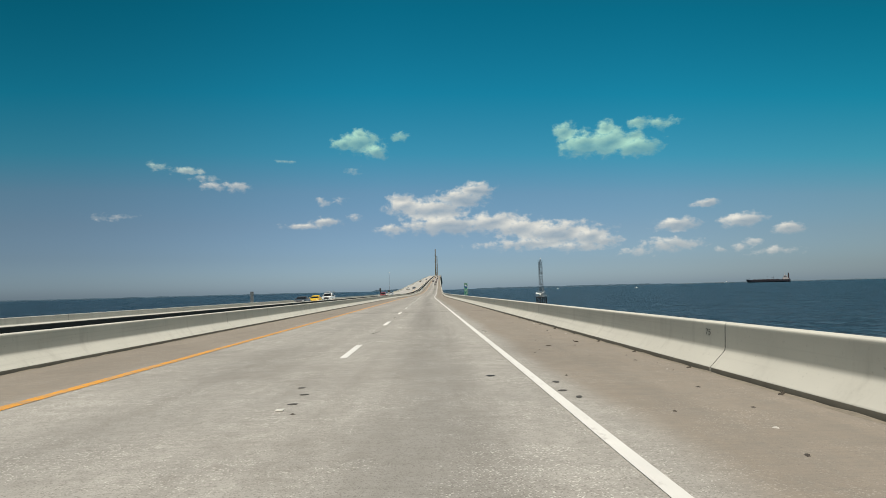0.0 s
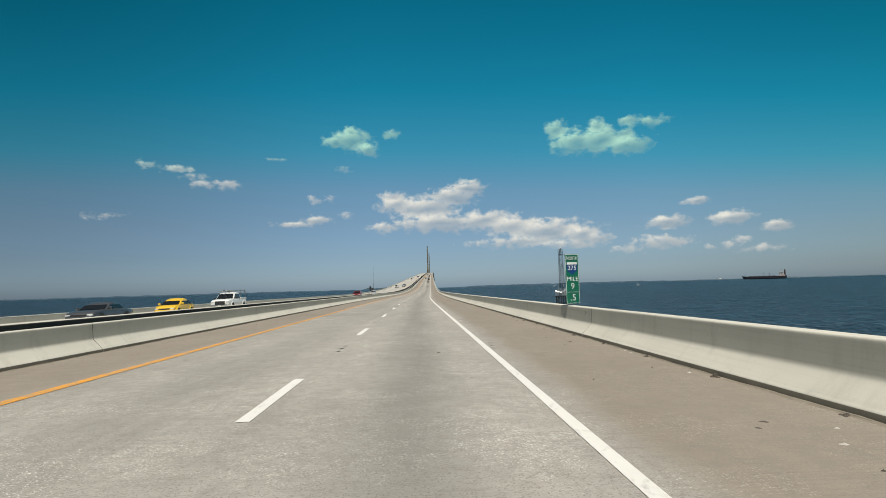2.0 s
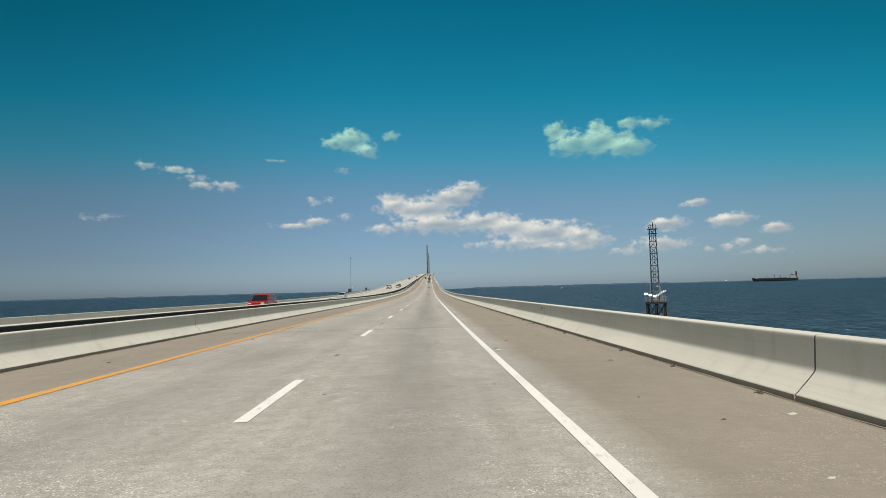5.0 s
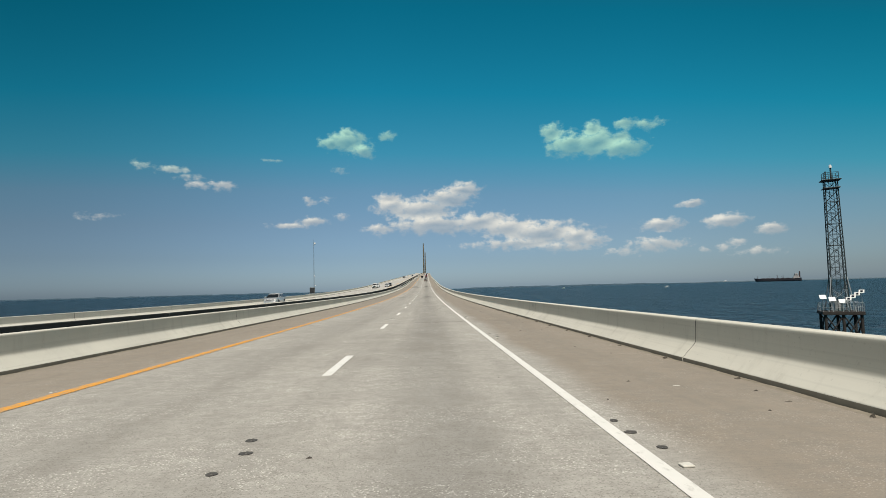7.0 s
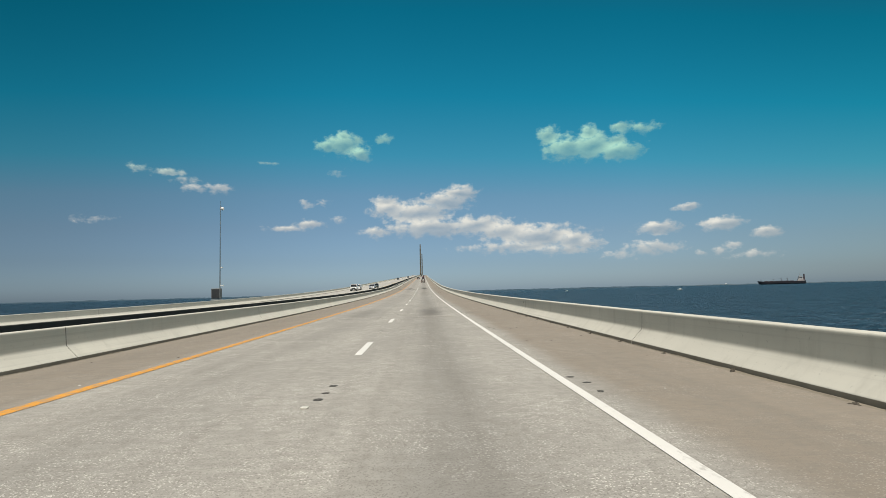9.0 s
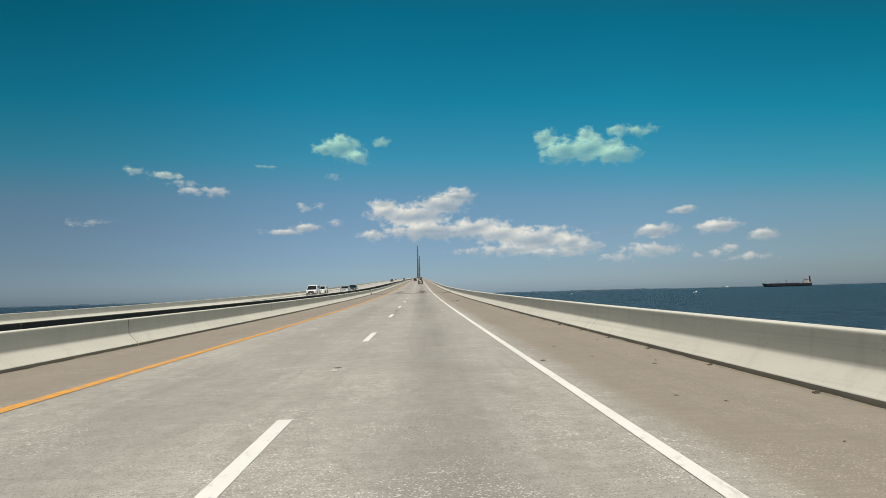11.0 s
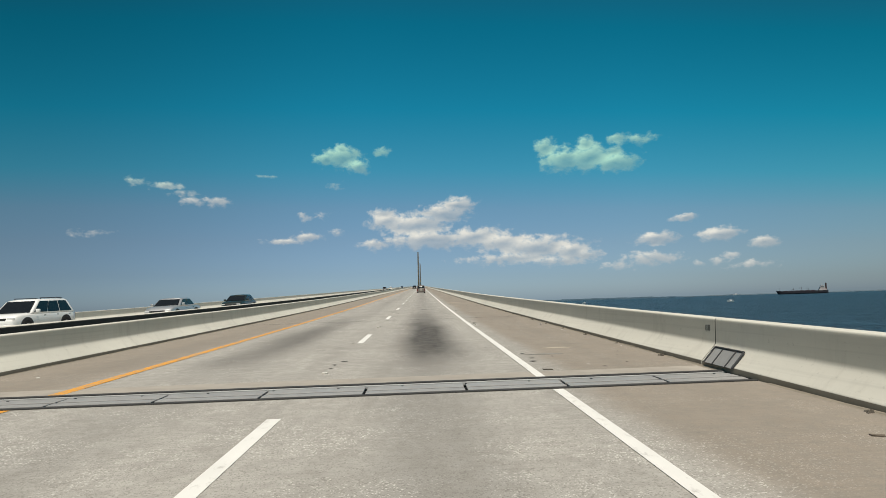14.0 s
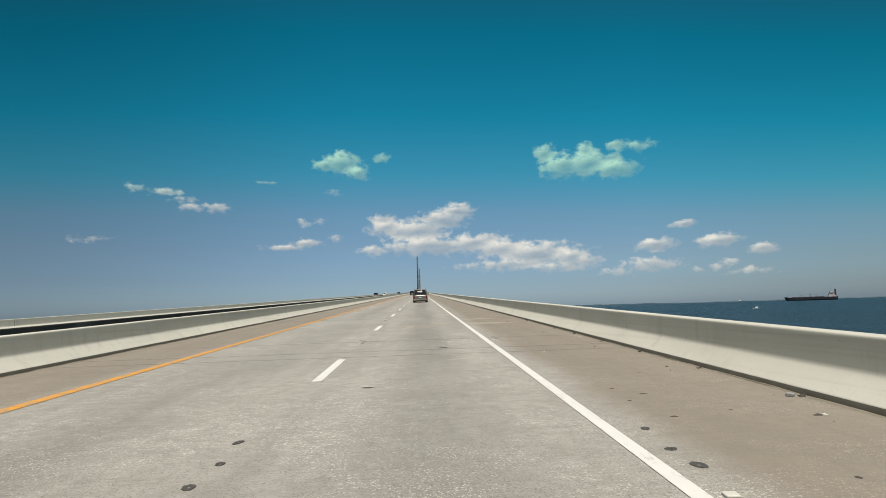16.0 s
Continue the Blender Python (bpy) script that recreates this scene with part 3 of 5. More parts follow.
def blotch(x, y, rx, ry, seed, lift=0.005, n=18, rag=0.25):
    """A flat patch with a ragged outline."""
    rnd = random.Random(seed)
    bm = bmesh.new()
    top = []
    for i in range(n):
        t = 2 * math.pi * i / n
        k = 1 + rag * (rnd.random() - 0.5) * 2
        px, py = x + rx * k * math.cos(t), y + ry * k * math.sin(t)
        top.append(bm.verts.new((px + road_x(py), py, road_z(py) + lift)))
    f = bm.faces.new(top)
    r = bmesh.ops.extrude_face_region(bm, geom=[f])
    bmesh.ops.translate(bm, vec=(0, 0, -0.003), verts=[v for v in r["geom"] if isinstance(v, bmesh.types.BMVert)])
    return bm


patches = tagged(new("pavement_patch"), "pale mortar repairs on the worn concrete", "pavement patch", kind="structure")
part("patch", strip(-6.5, 6.5, 408.54, 409.1, 0.005), PATCH_L, patches)
for i, (x, y, rx, ry, m) in enumerate(((4.4, 411.5, 0.4, 0.10, PATCH_G), (4.95, 412.6, 0.35, 0.12, PATCH),
                                       (4.6, 288.8, 0.7, 0.12, PATCH_G), (6.0, 258.0, 0.25, 0.15, GRIME))):
    part("patch", blotch(x, y, rx, ry, 40 + i), m, patches)
SUNK = plain("brown sunken patch", (0.135, 0.105, 0.078), 0.9, 0, 6.0, 0.3)
for x0, x1, y0, y1 in ((3.92, 4.46, 450.3, 450.75), (4.06, 4.52, 447.5, 448.05)):
    part("patch", strip(x0, x1, y0, y1, 0.006), SUNK, patches)
# tar smears over cracks
for i, (x, y, rx, ry) in enumerate(((2.25, 438.4, 0.72, 0.05), (1.9, 438.15, 0.3, 0.04), (2.35, 469.0, 0.08, 0.05), (0.9, 463.4, 0.10, 0.035), (2.9, 240.6, 0.10, 0.07), (2.6, 239.9, 0.06, 0.09), (1.4, 48.9, 0.06, 0.05),
                                    (3.0, 9.9, 0.08, 0.05), (3.2, 233.0, 0.09, 0.04), (1.6, 342.0, 0.1, 0.08), (2.3, 400.7, 0.1, 0.05))):
    part("patch", blotch(x, y, rx, ry, 90 + i, 0.008, 12, 0.5), TAR, patches)

# raised reflectors between the dashes, with dark spots where old ones came off
spot = bmesh.new()
rag = random.Random(7)
rings = []
for r, z in ((1.0, 0.003), (0.93, 0.007), (0.34, 0.0065), (0.22, 0.004)):
    rings.append([spot.verts.new((0.068 * r * k * math.cos(t), 0.09 * r * k * math.sin(t), z))
                  for k, t in ((1 + rag.uniform(-0.13, 0.13), 2 * math.pi * i / 16) for i in range(16))])
for a, b in zip(rings, rings[1:]):
    for i in range(16):
        spot.faces.new((a[i], a[(i + 1) % 16], b[(i + 1) % 16], b[i]))
bmesh.ops.recalc_face_normals(spot, faces=spot.faces[:])
spot_mesh = bpy.data.meshes.new("tar_spot")
spot.to_mesh(spot_mesh)
spot.free()
spot_mesh.materials.append(plain("old road adhesive", (0.075, 0.07, 0.064), 0.8, 0, 20.0, 0.4))
REFLECT = plain("scuffed white reflector plastic", (0.66, 0.63, 0.56), 0.4, 0, 30.0, 0.3)
rb = bmesh.new()
box(rb, -0.05, 0.05, -0.045, 0.045, 0.0, 0.018, 0.007)
reflector_mesh = bpy.data.meshes.new("reflector")
rb.to_mesh(reflector_mesh)
rb.free()
reflector_mesh.materials.append(REFLECT)
spots = tagged(new("tar_spots"), "dark adhesive spots left on the concrete", "tar spots", kind="structure")
rnd = random.Random(5)
for n in range(-1, 43):
    for x in (0.0, 3.92):
        y = PHASE + n * PERIOD + 4.6 + rnd.uniform(-0.25, 0.25)
        if abs(y - BIG - 0.5) < 2.0:
            continue
        bare = rnd.random() < 0.25
        for j in range(1 if bare else 3):
            sy = y + (j - 1) * rnd.uniform(0.45, 0.75)
            s = new("tar_spot", spot_mesh)
            s.matrix_world = pose(x + road_x(sy) + rnd.uniform(-0.12, 0.12), sy, road_z(sy), slope_deg(sy), 0, rnd.uniform(-25, 25)) @ Matrix.Diagonal((rnd.uniform(0.65, 1.1), rnd.uniform(0.5, 1.0), 1, 1))
            s.parent = spots
        if rnd.random() < 0.6:
            ry = y - rnd.uniform(1.0, 1.3)
            r = tagged(new("raised_reflector", reflector_mesh), "scuffed white raised reflector glued to the road", "road reflector", "road reflectors")
            r.matrix_world = pose(x + road_x(ry) + rnd.uniform(-0.05, 0.05), ry, road_z(ry) + 0.002, slope_deg(ry), 0, rnd.uniform(-8, 8))

# dark grit along the foot of the barriers, drains through them
def grit(foot, side, y0, y1):
    """A low bank of grit against the barrier, its edge wandering."""
    bm = bmesh.new()
    rg = random.Random(int(y0) + 7)
    wide, rings, y = 0.05, [], y0
    while y < y1:
        wide = min(0.085, max(0.025, wide + rg.uniform(-0.014, 0.014)))
        tall = 0.018 + rg.uniform(-0.008, 0.008)
        rings.append([bm.verts.new((foot + side * d + road_x(y), y, road_z(y) + h)) for d, h in ((-0.01, 0.0), (-0.01, tall), (0.012, tall - 0.004), (wide * 0.5, 0.006), (wide, 0.001))])
        y += 0.35 if y < 560 else 9.0
    for a, b in zip(rings, rings[1:]):
        for i in range(4):
            bm.faces.new((a[i], a[i + 1], b[i + 1], b[i]))
    return bm


for foot, side, lab in ((OURS_R - 0.406, -1, "pale grit along the foot of the barrier"), (OURS_L + 0.406, 1, "pale grit along the foot of the median barrier")):
    for a, b in ((START, BIG), (BIG + 1.0, 1500.0)):
        tagged(obj("gutter_grit", grit(foot, side, a, b), GRIME), lab, "gutter grit", "gutter grit", "stuff")
# clods of dark silt washed out at each drain
db = bmesh.new()
for cx, cy, r, h, seed in ((0.0, 0.0, 0.062, 0.05, 1), (-0.05, 0.07, 0.045, 0.03, 2), (-0.035, -0.08, 0.04, 0.022, 3), (0.05, 0.03, 0.06, 0.07, 4)):
    rg = random.Random(seed)
    lo = [db.verts.new((cx + r * q * math.cos(t), cy + 1.25 * r * q * math.sin(t), 0.0)) for q, t in ((rg.uniform(0.75, 1.25), 2 * math.pi * i / 9) for i in range(9))]
    hi = [db.verts.new((cx + (v.co.x - cx) * 0.55, cy + (v.co.y - cy) * 0.55, h * rg.uniform(0.6, 1.1))) for v in lo]
    for i in range(9):
        db.faces.new((lo[i], lo[(i + 1) % 9], hi[(i + 1) % 9], hi[i]))
    db.faces.new(hi)
drain_mesh = bpy.data.meshes.new("drain")
bmesh.ops.recalc_face_normals(db, faces=db.faces[:])
db.to_mesh(drain_mesh)
db.free()
drain_mesh.materials.append(plain("dark silt", (0.085, 0.073, 0.057), 0.95, 0, 20.0, 0.4))
drains = tagged(new("drains"), "dark silt clods at the drains in the barrier's foot", "drain", kind="structure")
y = -20.4
while y < 560:
    if abs(y - BIG - 0.5) > 1.0:
        d = new("drain", drain_mesh)
        d.matrix_world = pose(OURS_R - 0.475 + road_x(y), y, road_z(y) + 0.001, slope_deg(y), 0, 37 * math.sin(y * 1.7)) @ Matrix.Diagonal((0.46, 0.45 + 0.25 * math.sin(y * 2.3), 0.6 + 0.25 * math.sin(y), 1))
        d.parent = drains
    y += 2.55

# bits of litter
def lump(x, y, sx, sy, sz, turn, label, mat, seed):
    bm = bmesh.new()
    box(bm, -sx / 2, sx / 2, -sy / 2, sy / 2, 0.0, sz, min(sx, sy, sz) * 0.18)
    rr = random.Random(seed)
    for v in bm.verts:
        v.co += Vector((rr.uniform(-1, 1) * sx, rr.uniform(-1, 1) * sy, rr.uniform(-0.3, 1) * sz if v.co.z > sz * 0.5 else 0)) * 0.08
    ob = tagged(obj("debris", bm, mat), label, "debris", "litter on the shoulder")
    ob.matrix_world = pose(x + road_x(y), y, road_z(y) + 0.002, slope_deg(y), 0, turn)


WOODY = plain("grey weathered wood", (0.13, 0.105, 0.08), 0.9, 0, 18.0, 0.4)
CARD = plain("crumpled grey scrap", (0.33, 0.33, 0.34), 0.8, 0, 14.0, 0.4)
lump(5.02, 365.7, 0.17, 0.22, 0.06, 4, "brown weathered block of wood on the shoulder", WOODY, 1)
lump(4.62, 365.9, 0.08, 0.14, 0.03, 30, "small dark scrap lying on the shoulder", WOODY, 2)
lump(6.42, 461.6, 0.08, 0.07, 0.04, 24, "crumpled grey scrap beside the barrier", CARD, 3)
lump(5.9, 404.6, 0.05, 0.11, 0.012, 70, "small dark scrap lying on the shoulder", WOODY, 4)
lump(3.95, 409.3, 0.06, 0.16, 0.012, 80, "small dark scrap lying beside the line", WOODY, 5)
lump(6.25, 420.4, 0.06, 0.09, 0.03, 10, "pale scrap beside the barrier", CARD, 6)
lump(4.58, 433.5, 0.1, 0.08, 0.03, 40, "pale scrap lying on the shoulder", CARD, 7)
lump(5.0, 14.5, 0.09, 0.06, 0.02, 20, "small dark scrap lying on the shoulder", WOODY, 9)
lump(5.95, 15.4, 0.08, 0.1, 0.02, 10, "small dark scrap lying on the shoulder", WOODY, 8)
def twigs(x, y, sticks, label, seed):
    """Broken dry sticks lying on the shoulder."""
    rr = random.Random(seed)
    bundle = tagged(new("twig"), label, "twig", "litter on the shoulder")
    for length, turn, dx, dy, lift in sticks:
        bm = bmesh.new()
        n, at, head = 5, Vector((dx, dy, 0.012)), radians(turn)
        for i in range(n):
            head += rr.uniform(-0.55, 0.55)
            to = at + Vector((math.cos(head), math.sin(head), 0.0)) * length / n
            to.z = 0.012 + lift * (i + 1) / n
            rod(bm, at, to, 0.007 * (1 - 0.12 * i), 0.007 * (0.88 - 0.12 * i), 5)
            at = to
        part("stick", bm, WOODY, bundle)
    bundle.matrix_world = pose(x + road_x(y), y, road_z(y), slope_deg(y), 0, 0)


twigs(6.42, 121.4, ((0.45, 150, 0.0, 0.0, 0.0), (0.30, 20, -0.1, 0.05, 0.12), (0.26, 200, 0.05, -0.12, 0.0), (0.2, 95, 0.02, 0.0, 0.18)), "broken dry twigs against the barrier's foot", 1)
twigs(5.5, 124.9, ((0.62, 2, 0.0, 0.0, 0.0),), "single dry stick lying on the shoulder", 2)
twigs(3.78, 121.5, ((0.5, -5, 0.0, 0.0, 0.0), (0.16, 40, 0.42, -0.03, 0.0)), "dry stick lying beside the white line", 3)
twigs(6.35, 440.5, ((0.4, 175, 0.1, 0.0, 0.0), (0.28, 150, 0.0, 0.1, 0.05), (0.24, 80, -0.02, 0.0, 0.14), (0.3, 190, 0.12, -0.25, 0.0)), "broken dry twigs against the barrier's foot", 4)
# chips of stone and rubber scattered over the roadway, thickest on the shoulder
chips = bmesh.new()
rc = random.Random(31)
for i in range(900):
    y = rc.uniform(-15.0, 560.0)
    x = rc.triangular(3.8, 6.55, 6.4) if rc.random() < 0.72 else rc.uniform(-6.4, 3.4)
    r, h = rc.uniform(0.012, 0.034) * (1.6 if rc.random() < 0.08 else 1.0), rc.uniform(0.006, 0.02)
    if abs(y - BIG - 0.5) < 0.8:
        continue
    turn, longer = rc.uniform(0, 6.28), rc.uniform(1.0, 2.2)
    low = []
    for j in range(5):
        t = 2 * math.pi * j / 5 + rc.uniform(-0.3, 0.3)
        u, v = r * longer * math.cos(t), r * math.sin(t)
        low.append(chips.verts.new((x + road_x(y) + u * math.cos(turn) - v * math.sin(turn), y + u * math.sin(turn) + v * math.cos(turn), road_z(y))))
    tip = chips.verts.new((x + road_x(y) + rc.uniform(-0.3, 0.3) * r, y + rc.uniform(-0.3, 0.3) * r, road_z(y) + h))
    for j in range(5):
        chips.faces.new((low[j], low[(j + 1) % 5], tip))
CHIP = Nodes("stone and rubber chips")
isl = CHIP.n.new("ShaderNodeNewGeometry").outputs["Random Per Island"]
CHIP.done(CHIP.mix(CHIP.range(isl, 0.72, 0.80), CHIP.mix(isl, (0.05, 0.042, 0.035), (0.10, 0.085, 0.068)), (0.45, 0.43, 0.39)), 0.9)
tagged(obj("road_chips", chips, CHIP.mat), "scattered dark chips of stone and rubber on the concrete", "road chips", kind="stuff")

# the wide expansion joint: a dark trough, steel rails, bolted cover plates, plates over the barriers
joint = tagged(new("expansion_joint"), "wide steel expansion joint with bolted grey plates", "expansion joint")
jz, js = road_z(BIG + 0.5), slope_deg(BIG + 0.5)
JM = pose(0, BIG + 0.5, jz, js)
bm = bmesh.new()
box(bm, -7.0, 7.0, -0.5, 0.5, -0.30, -0.085)
t = part("trough", bm, TAR, joint)
PLATE = plain("worn grey steel plate", (0.33, 0.325, 0.315), 0.55, 0.15, 4.0, 0.3)
GALV0 = plain("scraped bright steel", (0.50, 0.50, 0.49), 0.5, 0.2, 8.0, 0.25)
for y0, y1 in ((-0.42, -0.375), (0.35, 0.385)):
    bm = bmesh.new()
    box(bm, -6.61, 6.60, y0, y1, -0.05, 0.004, 0.006)
    part("rail", bm, GALV0, joint)
for y0, y1 in ((-0.02, 0.27), (-0.27, -0.09)):
    x = -6.58
    while x < 6.5:
        bm = bmesh.new()
        box(bm, x + 0.02, min(x + 1.475, 6.60), y0, y1, -0.04, 0.0, 0.008)
        part("cover_plate", bm, PLATE, joint)
        x += 1.495
for y0, y1 in ((-0.51, -0.44), (0.40, 0.50)):
    bm = bmesh.new()
    box(bm, -6.61, 6.60, y0, y1, -0.05, 0.018, 0.004)
    part("rubber_seal", bm, TAR, joint)
for i in range(14):
    bm = bmesh.new()
    rod(bm, (-6.4 + i * 0.98, 0.22, -0.01), (-6.4 + i * 0.98, 0.22, 0.008), 0.02, None, 6)
    part("bolt", bm, DARK_STEEL, joint)
joint.matrix_world = JM
for side, top in ((1, OURS_R), (-1, OURS_L)):
    cover = tagged(new("barrier_cover"), "grey steel plate with dark edges over the barrier joint", "steel plate", "barrier joint covers")
    line = [(-0.418, 0.075), (-0.342, 0.160), (-0.277, 0.232), (-0.202, 0.316)]
    bm = bmesh.new()
    lo = [[bm.verts.new((side * x, y, z)) for x, z in line] for y in (-0.42, 0.42)]
    hi = [[bm.verts.new((side * (x - 0.012), y, z + 0.008)) for x, z in line] for y in (-0.42, 0.42)]
    for q in (lo, hi):
        for i in range(3):
            bm.faces.new((q[0][i], q[0][i + 1], q[1][i + 1], q[1][i]))
    for e in (0, 1):
        for i in range(3):
            bm.faces.new((lo[e][i], lo[e][i + 1], hi[e][i + 1], hi[e][i]))
    for i in (0, 3):
        bm.faces.new((lo[0][i], lo[1][i], hi[1][i], hi[0][i]))
    part("plate", bm, PLATE, cover)
    for y in (-0.42, -0.22, 0.16, 0.42):
        bm = bmesh.new()
        for (x0, z0), (x1, z1) in zip(line, line[1:]):
            rod(bm, (side * (x0 - 0.016), y, z0 + 0.01), (side * (x1 - 0.016), y, z1 + 0.01), 0.019 if abs(y) > 0.4 else 0.013, None, 6)
        part("rib", bm, DARK_STEEL, cover)
    bm = bmesh.new()
    rod(bm, (side * -0.214, -0.42, 0.327), (side * -0.214, 0.42, 0.327), 0.019, None, 6)
    part("rib", bm, DARK_STEEL, cover)
    cover.matrix_world = pose(top, BIG + 1.05, road_z(BIG + 1.05), js)


# ---- the high bridge ahead: piers, pylons, stays ----
PYL = plain("tall pylon concrete", (0.155, 0.165, 0.165), 0.9, 0, 0.25, 0.2)
STAY = plain("yellow stay paint", (0.34, 0.24, 0.11), 0.6, 0, 0.6, 0.12)
y = -45.0
while y < 2450:
    high = road_z(y)
    wide = 61.2 if y > 480 else 30.6
    for cx in (0.0, -17.02):
        if PYLON_Y - 20 < y < PYLON_Y + SPAN + 20:
            continue
        pier = tagged(new("pier"), "grey concrete bridge pier standing in the water", "bridge pier", "bridge piers")
        bm = bmesh.new()
        box(bm, -4.4, 4.4, -0.8, 0.8, high - 2.9, high - 1.46 + (-0.16 if cx < -1 else 0.0), 0.1)
        part("cap", bm, SOFFIT, pier)
        for sx in (-3.0, 3.0):
            bm = bmesh.new()
            rod(bm, (sx, 0, -2.0), (sx, 0, high - 2.85), 0.75, None, 14)
            part("column", bm, SOFFIT, pier)
        pier.location = (cx + road_x(y), y, 0)
    y += wide
for py in (PYLON_Y, PYLON_Y + SPAN):
    pylon = tagged(new("bridge_pylon"), "slender tapering concrete pylon with yellow stays", "bridge pylon", "bridge pylons")
    bm = bmesh.new()
    for z0, z1, w0, d0, w1, d1 in ((0, 54, 6.5, 12, 4.6, 9.0), (54, 118, 3.9, 7.6, 3.3, 5.2), (118, 131, 3.3, 5.2, 2.8, 4.2)):
        vs = [bm.verts.new((sx * w, sy * d, z)) for z, w, d in ((z0, w0 / 2, d0 / 2), (z1, w1 / 2, d1 / 2)) for sx, sy in ((-1, -1), (1, -1), (1, 1), (-1, 1))]
        bm.faces.new(vs[:4][::-1])
        bm.faces.new(vs[4:])
        for i in range(4):
            bm.faces.new((vs[i], vs[(i + 1) % 4], vs[4 + (i + 1) % 4], vs[4 + i]))
    bmesh.ops.bevel(bm, geom=bm.edges[:], offset=0.25, segments=1, affect="EDGES")
    part("shaft", bm, PYL, pylon)
    bm = bmesh.new()
    box(bm, -14.0, 14.0, -5, 5, -3, 6.5, 0.3)
    part("footing", bm, SOFFIT, pylon)
    px = -8.6 + road_x(py)
    for s in (-1, 1):
        for i in range(21):
            reach = 30 + i * 7.2
            bm = bmesh.new()
            rod(bm, (0, s * 1.8, 74 + i * 2.45), (-8.6 + road_x(py + s * reach) - px, s * reach, road_z(py + s * reach) + 0.2), 0.10, None, 6)
            part("stay", bm, STAY, pylon)
    pylon.location = (px, py, 0)
# the median that joins the roadways under the stays
tagged(obj("median", swept([(-10.0, 0.0), (-7.2, 0.0), (-7.2, -0.5), (-10.0, -0.5)], PYLON_Y - 200, PYLON_Y + SPAN + 200), SOFFIT), "concrete median strip between the two roadways", "median", kind="structure")

# ---- shores at the horizon ----
# the air's blue-grey haze is painted into the colours of the far shores
WOODS = plain("hazy far woods", (0.060, 0.095, 0.125), 1.0, 0, 0.004, 0.3, 0.0)
SHORE = plain("hazy far shore", (0.11, 0.145, 0.17), 1.0, 0, 0.004, 0.3, 0.0)


def shore(name, turn0, turn1, dist, tall, seed, mat, label):
    """A low wooded coast: a thick irregular ridge."""
    bm = bmesh.new()
    n = int(abs(turn1 - turn0) * 14)
    rows = []
    for i in range(n + 1):
        t = radians(turn0 + (turn1 - turn0) * i / n)
        fade = min(1.0, 6 * i / n, 6 * (n - i) / n)
        h = tall * fade * (0.75 + 0.5 * noise.noise((i * 0.06, seed, 0)) + 0.35 * noise.noise((i * 0.35, seed, 3)) + 0.2 * noise.noise((i * 1.1, seed, 5)))
        h = max(h, 0.6)
        s, c = math.sin(t), math.cos(t)
        rows.append([bm.verts.new((s * d, 230 + c * d, z)) for d, z in ((dist, -0.5), (dist + 8, h * 0.8), (dist + 40, h), (dist + 120, h * 0.6), (dist + 121, -0.5))])
    for a, b in zip(rows, rows[1:]):
        for i in range(4):
            bm.faces.new((a[i], a[i + 1], b[i + 1], b[i]))
    bm.faces.new(rows[0])
    bm.faces.new(rows[-1][::-1])
    return tagged(obj(name, bm, mat), label, "shoreline", "far shores", "structure")


shore("backdrop", 2.0, 26.0, 4300, 12, 1, WOODS, "low hazy wooded shore beyond the bay")
shore("backdrop", 20.0, 75.0, 4450, 8, 2, SHORE, "thin hazy shore on the horizon")
shore("backdrop", -75.0, -5.0, 4400, 9, 3, WOODS, "low hazy wooded shore across the water")
shore("backdrop", -7.5, -2.5, 3900, 18, 4, WOODS, "dark wooded point beyond the far ramp")


# ---- things in and beside the water ----
TIMBER = plain("tarred dark timber", (0.040, 0.034, 0.030), 0.85, 0, 3.0, 0.4)
LATTICE = plain("dark green-grey tower steel", (0.055, 0.070, 0.072), 0.55, 0.3, 4.0, 0.25)
GALV = plain("pale galvanised steel", (0.52, 0.53, 0.53), 0.5, 0.4, 6.0, 0.2)
WHITE = plain("white panel paint", (0.80, 0.80, 0.78), 0.4, 0, 6.0, 0.1)
CELLS = plain("dark solar cells", (0.015, 0.018, 0.03), 0.2, 0, 12.0, 0.3)


